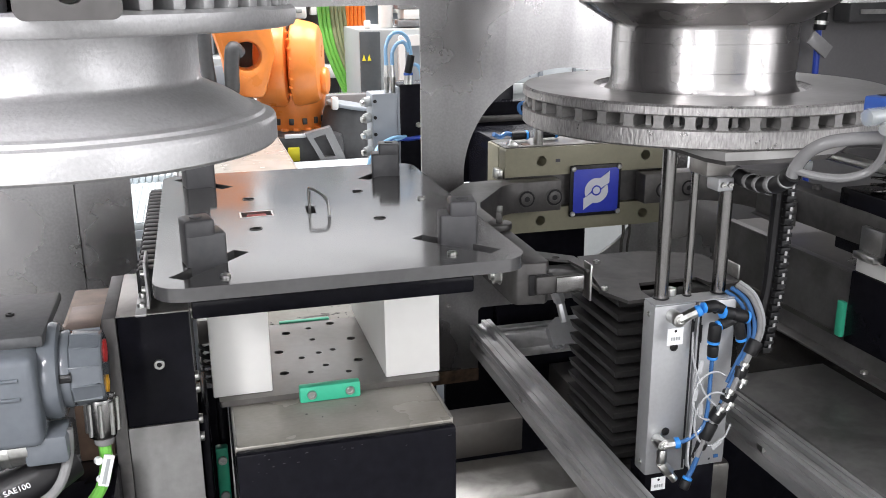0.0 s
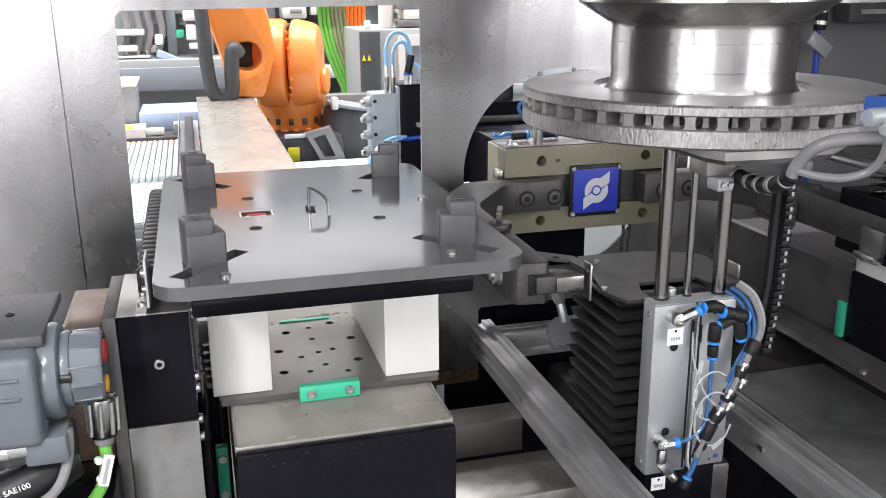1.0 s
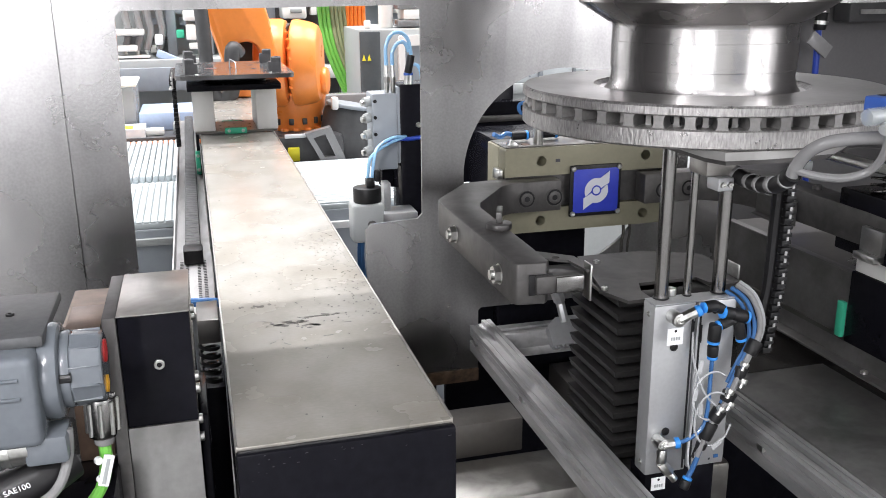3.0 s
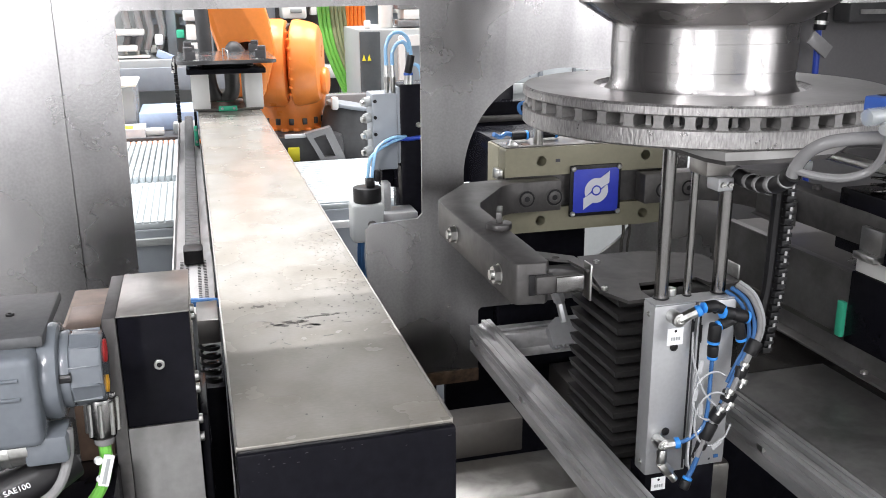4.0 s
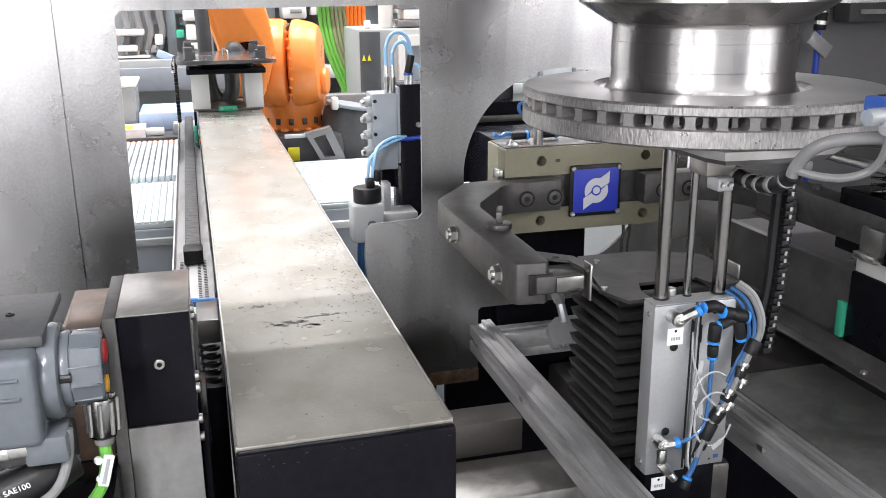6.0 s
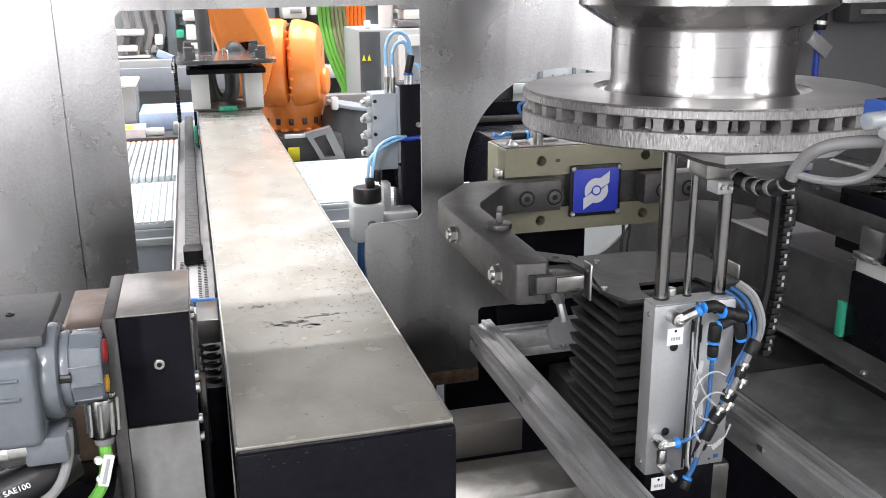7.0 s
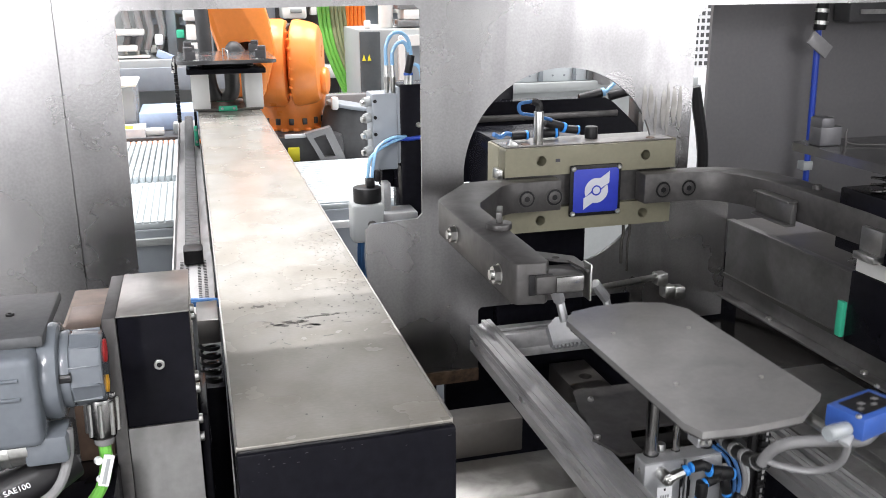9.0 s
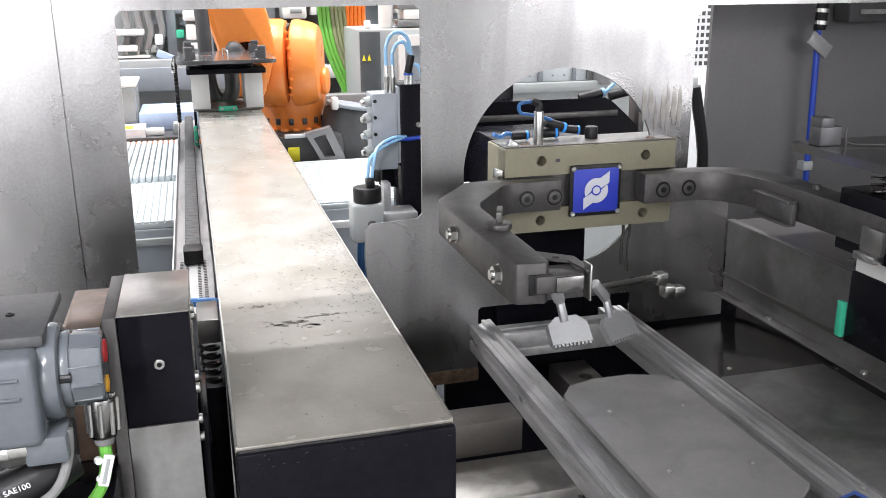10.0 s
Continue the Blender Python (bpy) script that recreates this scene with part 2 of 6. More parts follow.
def tube(pts, r, seg=10, n=8, bm=None, ribs=0.0):
    path = spline(pts, n)
    own = bmesh.new()
    rings = []
    side = None
    for i, p in enumerate(path):
        d = (path[min(i + 1, len(path) - 1)] - path[max(i - 1, 0)]).normalized()
        if side is None:
            side = d.orthogonal().normalized()
        side = (side - d * side.dot(d)).normalized()
        up = d.cross(side)
        rr = r * (1 + ribs * (1 if i % 2 else -1))
        rings.append([own.verts.new(p + rr * (math.cos(a) * side + math.sin(a) * up)) for a in (2 * math.pi * k / seg for k in range(seg))])
    for a, b in zip(rings, rings[1:]):
        for k in range(seg):
            own.faces.new((a[k], a[(k + 1) % seg], b[(k + 1) % seg], b[k]))
    own.faces.new(rings[0][::-1])
    own.faces.new(rings[-1])
    return merge(own, bm)


def lathe(profile, centre, seg=96, bm=None):
    """A turned body from (radius, height) pairs, closed."""
    own = bmesh.new()
    c = Vector(centre)
    rings = [[own.verts.new(c + Vector((r * math.cos(a), r * math.sin(a), z))) for a in (2 * math.pi * k / seg for k in range(seg))] for r, z in profile]
    n = len(rings)
    for i in range(n):
        a, b = rings[i], rings[(i + 1) % n]
        for k in range(seg):
            own.faces.new((a[k], a[(k + 1) % seg], b[(k + 1) % seg], b[k]))
    return merge(own, bm)


def slab(outline, holes, axis, lo, hi, bm=None, bev=0.0):
    """A flat plate from a 2D outline with holes, between lo and hi on axis 'x', 'y' or 'z'."""
    own = bmesh.new()

    def place(u, v, w):
        return {'z': (u, v, w), 'y': (u, w, v), 'x': (w, u, v)}[axis]
    edges = []
    for loop in [outline, *holes]:
        vs = [own.verts.new(place(u, v, lo)) for u, v in loop]
        edges += [own.edges.new((vs[i], vs[(i + 1) % len(vs)])) for i in range(len(vs))]
    bmesh.ops.triangle_fill(own, use_beauty=True, use_dissolve=False, edges=edges)
    faces = own.faces[:]
    ret = bmesh.ops.extrude_face_region(own, geom=faces)
    moved = [v for v in ret["geom"] if isinstance(v, bmesh.types.BMVert)]
    bmesh.ops.translate(own, verts=moved, vec=Vector(place(0, 0, hi - lo)))
    return merge(own, bm)


def circle(u, v, r, seg=48, start=0.0):
    return [(u + r * math.cos(start + 2 * math.pi * k / seg), v + r * math.sin(start + 2 * math.pi * k / seg)) for k in range(seg)]


def rounded(u0, u1, v0, v1, r, seg=6):
    out = []
    for cu, cv, a0 in ((u1 - r, v1 - r, 0), (u0 + r, v1 - r, 90), (u0 + r, v0 + r, 180), (u1 - r, v0 + r, 270)):
        out += [(cu + r * math.cos(radians(a0 + 90 * k / seg)), cv + r * math.sin(radians(a0 + 90 * k / seg))) for k in range(seg + 1)]
    return out


def turn_about(bm, centre, axis, degrees):
    bmesh.ops.rotate(bm, verts=bm.verts, cent=centre, matrix=Matrix.Rotation(radians(degrees), 3, axis))
    return bm


def bolt(p, d, r, h, bm=None):
    """A socket-head screw at p, standing out along d."""
    p, d = Vector(p), Vector(d).normalized()
    side = d.orthogonal().normalized()
    up = d.cross(side)
    own = bmesh.new()
    prof = [(0.0, h * 0.45), (r * 0.5, h * 0.45), (r * 0.5, h), (r * 0.88, h), (r, h * 0.82), (r, 0.0)]
    seg = 18
    rings = []
    for rr, z in prof[1:]:
        rings.append([own.verts.new(p + d * z + rr * (math.cos(a) * side + math.sin(a) * up)) for a in (2 * math.pi * k / seg for k in range(seg))])
    for a, b in zip(rings, rings[1:]):
        for k in range(seg):
            own.faces.new((a[k], a[(k + 1) % seg], b[(k + 1) % seg], b[k]))
    own.faces.new(rings[0])
    return merge(own, bm)


def nut(p, d, r, h, bm=None):
    p, d = Vector(p), Vector(d).normalized()
    own = cyl(p, p + d * h, r, seg=6)
    own = cyl(p + d * h, p + d * h * 1.5, r * 0.55, seg=14, bm=own)
    own = cyl(p - d * h * 0.25, p + d * 0.0005, r * 1.15, seg=20, bm=own)
    return merge(own, bm)


def lathe_y(r0, r1, x, y, z):
    """A thin flat ring facing the front."""
    own = lathe([(r0, 0.0), (r1, 0.0), (r1, 0.0006), (r0, 0.0006)], (0, 0, 0), 32)
    own.transform(Matrix.Translation((x, y, z)) @ Matrix.Rotation(radians(90), 4, 'X'))
    return own


# ---- hall ----
lone("ground", box(-7, 7, -5, 12, FLOOR - 0.1, FLOOR), HALL_FLOOR, "light grey painted concrete factory floor", "floor", "structure")
lone("hall_wall_far", box(-7, 7, 9.0, 9.2, FLOOR, 6), HALL_WALL, "white painted factory hall wall", "wall", "structure")
lone("hall_wall_left", box(-7.2, -7, -5, 9.2, FLOOR, 6), HALL_WALL, "white painted factory hall wall", "wall", "structure")
lone("hall_wall_right", box(7, 7.2, -5, 9.2, FLOOR, 6), HALL_WALL, "white painted factory hall wall", "wall", "structure")
lone("hall_wall_rear", box(-7, 7, -5.2, -5, FLOOR, 6), HALL_WALL, "white painted factory hall wall", "wall", "structure")
# unseen windows, added as a setting for the two fill lamps
for i, (x0, x1) in enumerate(((-4.2, -1.2), (3.4, 5.6))):
    t = thing("window_%d" % (i + 1), ((x0 + x1) / 2, -4.97, -0.55), "added unseen window for the fill light, rear hall wall", "window", "", "structure")
    part("pane", box(x0, x1, -4.995, -4.98, -0.45, 1.75), LENS, t)
    for x in (x0 - 0.1, x1):
        part("window_frame", box(x, x + 0.1, -4.999, -4.90, -0.55, 1.85, 0.004), PAPER, t)
    for z in (-0.55, 1.75):
        part("window_frame", box(x0, x1, -4.999, -4.90, z, z + 0.1, 0.004), PAPER, t)
lone("hall_ceiling", box(-7, 7, -5, 9.2, 6, 6.1), HALL_WALL, "pale factory hall ceiling", "ceiling", "structure")

# ---- partition of the machine ----
wall_outline = [(-0.182, 1.1), (-0.182, -0.95), (-0.109, -0.95), (-0.0980, -0.04), (-0.09, -0.032), (0.336, -0.029), (0.345, -0.037), (0.344, -0.358), (0.336, -0.366), (0.258, -0.370), (0.25, -0.378), (0.25, -0.642),
                (0.44, -0.642), (0.44, -0.536), (0.445, -0.531), (0.725, -0.531), (0.725, -0.593), (0.914, -0.593), (0.910, -0.33),
                (0.823, -0.33), (0.823, -0.055), (0.84, -0.036), (1.9, -0.036), (1.9, 1.1)]
lone("wall_partition", slab(wall_outline, [circle(0.585, -0.302, 0.171, 72)], 'y', WALL, WALL + 0.006), STEEL,
     "brushed stainless steel partition with cut openings", "partition", "structure")
lone("wall_partition_side", slab([(-1.2, 1.1), (-1.2, -0.95), (-0.179, -0.95), (-0.179, 1.1)], [], 'y', WALL - 0.004, WALL + 0.001), STEEL,
     "brushed stainless steel side sheet with bent edge", "partition", "structure")
lone("machine_roof", box(-1.2, 1.9, 0.25, 1.38, 1.1, 1.12), DARK_PANEL, "grey machine cabin roof panel", "roof panel", "structure")
lone("machine_side_left", box(-1.22, -1.2, 0.25, 1.38, FLOOR, 1.1), DARK_PANEL, "grey machine cabin side panel", "side panel", "structure")
lone("machine_side_right", box(1.9, 1.92, 0.25, 2.4, FLOOR, 1.1), DARK_PANEL, "grey machine cabin side panel", "side panel", "structure")
lone("machine_rear_panel", box(1.080, 1.9, 1.75, 1.76, -1.2, 0.6), DARK_PANEL, "dark grey painted sheet metal panel", "panel", "structure")
# unseen panel, added to keep the lit hall floor out of the steel's reflections
lone("reflection_blocker", box(-1.2, 1.9, 0.25, 0.27, FLOOR, -0.85), DARK_PANEL, "added unseen grey panel that blocks floor reflections", "panel", "structure")
lone("machine_pan", box(-1.2, 1.9, 0.271, 1.6, -1.32, -1.3), STEEL_DULL, "oily stainless steel machine floor pan", "pan", "structure")
# glossy floor with its reflections painted in: far sheet black, near sheet pale
lone("trough_floor", slab([(1.068, -0.5605), (1.379, -0.602), (1.379, -0.607), (1.068, -0.5655)], [], 'x', 0.7175, 0.9115), OILED, "oiled steel trough floor sheet, black for its dark reflection", "trough", "structure")
lone("trough_floor_front", box(0.7175, 0.9115, 0.30, 1.0675, -0.564, -0.559, 0.0008), OILED_SHEET, "glossy oiled steel trough sheet, pale for its bright reflection", "trough", "structure")
lone("trough_side", slab([(0.3, -0.412), (1.376, -0.412), (1.376, -0.5095), (0.3, -0.5095)], [], 'x', 0.912, 0.916), STEEL_WALL, "dull stainless steel trough side sheet", "trough", "structure")
lone("trough_side_step", slab([(0.3, -0.5096), (1.376, -0.5096), (1.376, -0.5165), (0.3, -0.5165)], [], 'x', 0.9085, 0.9155), STEEL_DULL, "folded step of the trough side", "trough", "structure")
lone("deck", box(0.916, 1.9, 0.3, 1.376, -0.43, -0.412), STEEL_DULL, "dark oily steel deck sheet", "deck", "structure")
lone("deck_edge", box(0.9085, 0.9225, 0.3, 1.376, -0.4118, -0.409, 0.001), STEEL_WALL, "bright folded edge of the trough sheet", "edge", "structure")
lone("trough_wall_low", slab([(0.3, -0.5166), (1.376, -0.5166), (1.376, -0.545), (0.3, -0.545)], [], 'x', 0.9115, 0.9155), STEEL_WALL, "lower stainless strip of the trough side", "trough", "structure")
lone("trough_ledge", box(0.8915, 0.9155, 0.3, 1.376, -0.549, -0.5452, 0.001), STEEL_WALL, "bent sheet steel ledge along the trough", "ledge", "structure")
lone("machine_base_rear", box(0.40, 1.9, 1.45, 1.46, -1.3, -0.50), PAINT_BLACK, "black lower rear panel of the machine", "panel", "structure")
lone("wall_foot", box(0.25, 0.44, WALL - 0.003, WALL + 0.02, -0.665, -0.642), RUST, "rust-stained lower edge of the partition", "edge", "structure")
lone("cross_channel", box(0.236, 0.425, 1.116, 1.17, -0.66, -0.607, 0.002), STEEL_DULL, "bent stainless cross channel below the rails", "channel", "structure")
lone("cross_tray", box(0.236, 0.70, 1.0, 1.112, -0.76, -0.66, 0.006), STEEL_TRAY, "folded stainless cross tray under the rails", "tray", "structure")
lone("guide_bar", slab([(0.598, 1.05), (0.668, 1.05), (0.668, 1.44), (0.598, 1.44)], [circle(0.64, 1.37, 0.012, 20)], 'z', -0.72, -0.68), STEEL_DULL, "dark oiled guide bar below the lift", "guide bar", "structure")
for x, w, z in ((0.704, 0.0028, -0.455), (0.716, 0.0022, -0.47)):
    lone("oil_run", tube([(x, WALL - 0.0005, -0.395), (x + 0.002, WALL - 0.0005, -0.42), (x - 0.001, WALL - 0.0005, (z - 0.42) / 2), (x, WALL - 0.0005, z - 0.02)], w, 6), DARK_STAIN, "dark oil run down the partition", "stain", "structure", 35, (x, WALL, z))


rnd = random.Random(31)
for k in range(7):
    x, z, ln = 0.735 + k * 0.011 + rnd.uniform(-0.003, 0.003), -0.165 - rnd.uniform(0, 0.03), rnd.uniform(0.03, 0.09)
    w = rnd.uniform(0.003, 0.007)
    lone("dried_run", slab([(x - w * 0.4, z), (x, z + w), (x + w * 0.5, z), (x + w, z - ln * 0.5), (x + w * 0.6, z - ln), (x, z - ln - w), (x - w * 0.7, z - ln * 0.7)], [], 'y', WALL - 0.0006, WALL - 0.0002), STEEL_TRAY,
         "dried coolant run on the partition", "stain", "structure", 35, (x, WALL, z))


# ---- shuttle beam ----
def shuttle_beam():
    t = thing("shuttle_beam", (0.125, 0.822, BEAM - 0.3), "long smooth steel shuttle beam with black end face", "beam")
    rnd0 = random.Random(9)
    part("cover", box(0.0115, 0.2355, 0.826, 3.9, BEAM - 0.012, BEAM, 0.0012), BEAM_TOP, t, "worn steel cover sheet with oil smears")
    part("end_face", box(0.0115, 0.2355, 0.812, 0.825, BEAM - 0.3, BEAM - 0.002, 0.002), PAINT_BLACK, t, "black painted end plate")
    for k in range(18):
        x, z = rnd0.uniform(0.02, 0.228), BEAM - 0.004 - abs(rnd0.gauss(0, 0.014))
        part("paint_chip", box(x, x + rnd0.uniform(0.0005, 0.003), 0.8116, 0.8119, z - rnd0.uniform(0.0002, 0.0005), z), JAW_PAD, t)
    part("web", box(0.013, 0.234, 0.8265, 3.88, BEAM - 0.3, BEAM - 0.0125), PAINT_BLACK, t, "black beam underside")
    rnd = random.Random(4)
    for i in range(150):
        x, y = 0.125 + rnd.uniform(-.105, .105), 1.15 + rnd.gauss(0.2, 0.2)
        part("dirt_speck", cyl((x, y, BEAM - 0.001), (x, y, BEAM + 0.0004), rnd.uniform(0.0005, 0.0015), seg=7), DARK_STAIN, t)
    for sx, sy, ln, wd, n in ((0.10, 1.160, 0.028, 0.010, 22), (0.125, 1.145, 0.022, 0.006, 12), (0.065, 1.238, 0.024, 0.004, 10), (0.15, 1.175, 0.03, 0.004, 8)):
        for i in range(n):
            x, y = sx + (i / n - 0.5) * ln * 2 * rnd.uniform(0.4, 1.2), sy + rnd.gauss(0, wd * 0.6)
            own = cyl((x, y, BEAM - 0.001), (x, y, BEAM + 0.0003), 0.0034, seg=9)
            bmesh.ops.scale(own, vec=(rnd.uniform(0.5, 1.7), rnd.uniform(0.3, 1.2), 1), verts=own.verts, space=Matrix.Translation((-x, -y, 0)))
            part("oil_smear", turn_about(own, (x, y, BEAM), 'Z', rnd.uniform(-25, 25)), DARK_STAIN, t)
    part("cover_lip", box(0.2337, 0.2368, 0.828, 3.88, BEAM - 0.010, BEAM + 0.0012, 0.0006), STEEL_TRAY, t, "folded lip along the cover")
    part("cover_lip", box(0.0105, 0.0132, 0.828, 3.88, BEAM - 0.010, BEAM + 0.0010, 0.0006), STEEL_TRAY, t, "folded lip along the cover")
    for i in range(120):
        x, y = 0.228 - abs(rnd.gauss(0, 0.03)), rnd.uniform(1.16, 1.62)
        part("pit", cyl((x, y, BEAM - 0.001), (x, y, BEAM + 0.0005), rnd.uniform(0.0006, 0.0016), seg=7), DARK_STAIN, t)
    for i in range(9):
        x, y, a = rnd.uniform(0.05, 0.19), rnd.uniform(1.02, 1.2), rnd.uniform(-60, 60)
        part("scratch", turn_about(box(x, x + rnd.uniform(0.006, 0.016), y, y + 0.0008, BEAM - 0.001, BEAM + 0.0003), (x, y, BEAM), 'Z', a), JAW_PAD, t)
    for y in (0.9, 1.6, 2.4, 3.2):
        part("leg", box(0.06, 0.19, y + 0.1, y + 0.2, FLOOR, BEAM - 0.3), PAINT_BLACK, t)


shuttle_beam()


# ---- shuttle carriage ----
def shuttle():
    z = PLATE
    px0, px1, py0, py1 = -0.048, 0.292, 0.752, 1.245
    base = (0.125, 0.93, BEAM)
    t = thing("shuttle_carriage", base, "shuttle carriage with dark fixture plate on white blocks", "carriage")
    slots = []
    cx, cy = 0.1195, 1.0
    for sx, sy in ((-1, -1), (1, -1), (-1, 1), (1, 1)):
        a = math.atan2(sy * 0.08, sx * 0.066)
        c, s = math.cos(a), math.sin(a)
        mx, my = cx + sx * 0.117, cy + sy * 0.183
        slots.append([(mx + c * u - s * v, my + s * u + c * v) for u, v in ((-.047, -.009), (.047, -.009), (.047, .009), (-.047, .009))])
    window = [(0.039, 0.985), (0.075, 0.985), (0.075, 1.008), (0.039, 1.008)]
    slot = [(0.112, 0.985), (0.122, 0.98), (0.124, 1.018), (0.114, 1.02)]
    small = [circle(x, y, 0.0068, 16) for x, y in ((0.053, 1.075), (0.186, 1.078), (0.186, 0.939), (0.052, 0.933))]
    plate = part("fixture_plate", slab(rounded(px0, px1, py0, py1, 0.028), [*slots, window, slot, *small], 'z', z - 0.0125, z), PLATE_GREY, t, "grey anodised fixture plate with slots")
    for sx, sy in ((-1, -1), (1, -1), (-1, 1), (1, 1)):
        mx, my = cx + sx * 0.121, cy + sy * 0.172
        bm = box(-0.0175, 0.0195, -0.0145, 0.0145, -0.01, 0.030, 0.003, None, 3)
        box(-0.008, 0.0195, -0.0145, 0.0145, 0.026, 0.043, 0.003, bm, 3)
        cyl((0.006, 0, 0.0428), (0.006, 0, 0.0442), 0.006, seg=18, bm=bm, bev=0.0006)
        bm.transform(Matrix.Translation((mx, my, z)) @ Matrix.Rotation(radians(-10) if sx > 0 else math.pi + radians(12), 4, 'Z'))
        part("stop_block", bm, JAW_PAD, t, "stepped dark grey stop block")
    for x, y in ((0.014, 0.775), (0.224, 0.784), (-0.011, 1.0), (0.252, 1.015)):
        part("screw", bolt((x, y, z), (0, 0, 1), 0.0048, 0.0026), ZINC, t)
    for x, y in ((0.053, 1.075), (0.186, 1.078), (0.186, 0.939), (0.052, 0.933)):
        part("bushing", lathe([(0.0055, -0.006), (0.0068, -0.006), (0.0068, 0.0006), (0.0055, 0.0006)], (x, y, z), 24), JAW, t)
    for sx, sy in ((-1, -1), (1, -1), (-1, 1), (1, 1)):
        sx_, sy_ = cx + sx * 0.085, cy + sy * 0.12
        bm = bmesh.new()
        tube([(sx_ + 0.012 * math.cos(k * 0.9), sy_ + 0.012 * math.sin(k * 0.9), z - 0.034 + k * 0.00082) for k in range(28)], 0.0016, 6, 2, bm)
        part("spring", bm, CHROME, t)
    part("under_plate", box(-0.018, 0.256, 0.815, 1.19, z - 0.052, z - 0.034, 0.003), PAINT_BLACK, t, "black plate under the springs")
    part("spacer", box(0.03, 0.22, 0.9, 1.1, z - 0.034, z - 0.0108, 0.003), BLACK, t)
    zt, zb = z - 0.052, BEAM + 0.0085
    part("white_block", box(-0.006, 0.058, 0.93, 1.16, zb, zt, 0.0015), WHITE, t, "white plastic spacer block")
    part("white_block", box(0.186, 0.25, 0.93, 1.16, zb, zt, 0.0015), WHITE, t, "white plastic spacer block")
    holes = [circle(x, y, 0.0055, 16) for x, y in ((0.075, 0.975), (0.165, 0.99), (0.075, 1.04), (0.168, 1.06), (0.09, 1.10), (0.15, 1.12))]
    holes += [circle(x, y, 0.0038, 12) for x, y in ((0.105, 0.97), (0.125, 0.985), (0.148, 0.96), (0.10, 1.015), (0.14, 1.03), (0.12, 1.07), (0.12, 1.11), (0.122, 1.025))]
    part("base_plate", slab(rounded(0.0, 0.247, 0.918, 1.135, 0.004), holes, 'z', BEAM + 0.002, BEAM + 0.0085), STEEL_DULL, t, "drilled dark steel base plate")
    bm = box(0.085, 0.152, 0.905, 0.917, BEAM + 0.001, BEAM + 0.0195, 0.002)
    front = part("wiper", bm, GREEN, t, "green plastic wiper strip")
    for x in (0.098, 0.14):
        part("wiper_screw", bolt((x, 0.905, BEAM + 0.0105), (0, -1, 0), 0.005, 0.003), ZINC, front)
    side = part("wiper", box(-0.009, 0.0045, 0.927, 0.94, BEAM - 0.125, BEAM - 0.052, 0.002), GREEN, t)
    for zz in (0.066, 0.11):
        part("wiper_screw", bolt((-0.002, 0.927, BEAM - zz), (0, -1, 0), 0.005, 0.003), ZINC, side)
    part("side_cheek", box(-0.004, 0.006, 0.941, 1.17, BEAM - 0.13, BEAM + 0.003, 0.001), PAINT_BLACK, t)
    part("wire_hook", tube([(0.117, 1.0, z - 0.012), (0.117, 1.0, z + 0.020), (0.119, 0.998, z + 0.025), (0.130, 0.980, z + 0.020), (0.1335, 0.968, z + 0.014), (0.134, 0.964, z + 0.001)], 0.0017, 8), ZINC, t, "bent bright wire hook")
    part("red_insert", box(0.046, 0.068, 0.990, 1.002, z - 0.016, z - 0.0006, 0.0015), RED, t, "red sensor face in the window")
    part("insert_rim", slab([(0.0385, 0.984), (0.0755, 0.984), (0.0755, 1.009), (0.0385, 1.009)], [[(0.0405, 0.986), (0.0735, 0.986), (0.0735, 1.007), (0.0405, 1.007)]], 'z', z - 0.007, z + 0.0004), ZINC, t)
    part("wiper", box(0.085, 0.152, 1.1355, 1.144, BEAM + 0.001, BEAM + 0.0105, 0.002), GREEN, t)
    lat = part("latch", box(-0.058, -0.0555, 0.835, 0.875, z - 0.044, z + 0.002, 0.0008), ALU, t, "bare metal angle bracket")
    part("latch_foot", box(-0.068, -0.058, 0.815, 0.875, z - 0.044, z - 0.0415, 0.0008), ALU, lat)
    for yy, zz in ((0.845, 0.012), (0.845, 0.028), (0.865, 0.02)):
        part("latch_screw", bolt((-0.058, yy, z - zz), (-1, 0, 0), 0.0036, 0.004), ZINC, lat)
    for yy in (0.836, 0.866):
        part("latch_screw", bolt((-0.063, yy, z - 0.0415), (0, 0, 1), 0.0036, 0.004), ZINC, lat)
    for k in range(16):
        part("chain_link", box(-0.0635, -0.0495, 0.962, 0.984, z - 0.034 - k * 0.0135, z - 0.022 - k * 0.0135, 0.002), BLACK, t)
    for k in range(20):
        y = 0.866 + k * 0.0185
        link = part("chain_link", box(-0.0655, -0.0495, y, y + 0.0165, z - 0.045, z - 0.014, 0.0025), BLACK, t, "black energy chain link")
        part("link_bar", box(-0.067, -0.0654, y + 0.004, y + 0.0125, z - 0.042, z - 0.017, 0.0005), BLACK, link)
    return t, Vector(base)


SHUTTLE, SHUTTLE_BASE = shuttle()


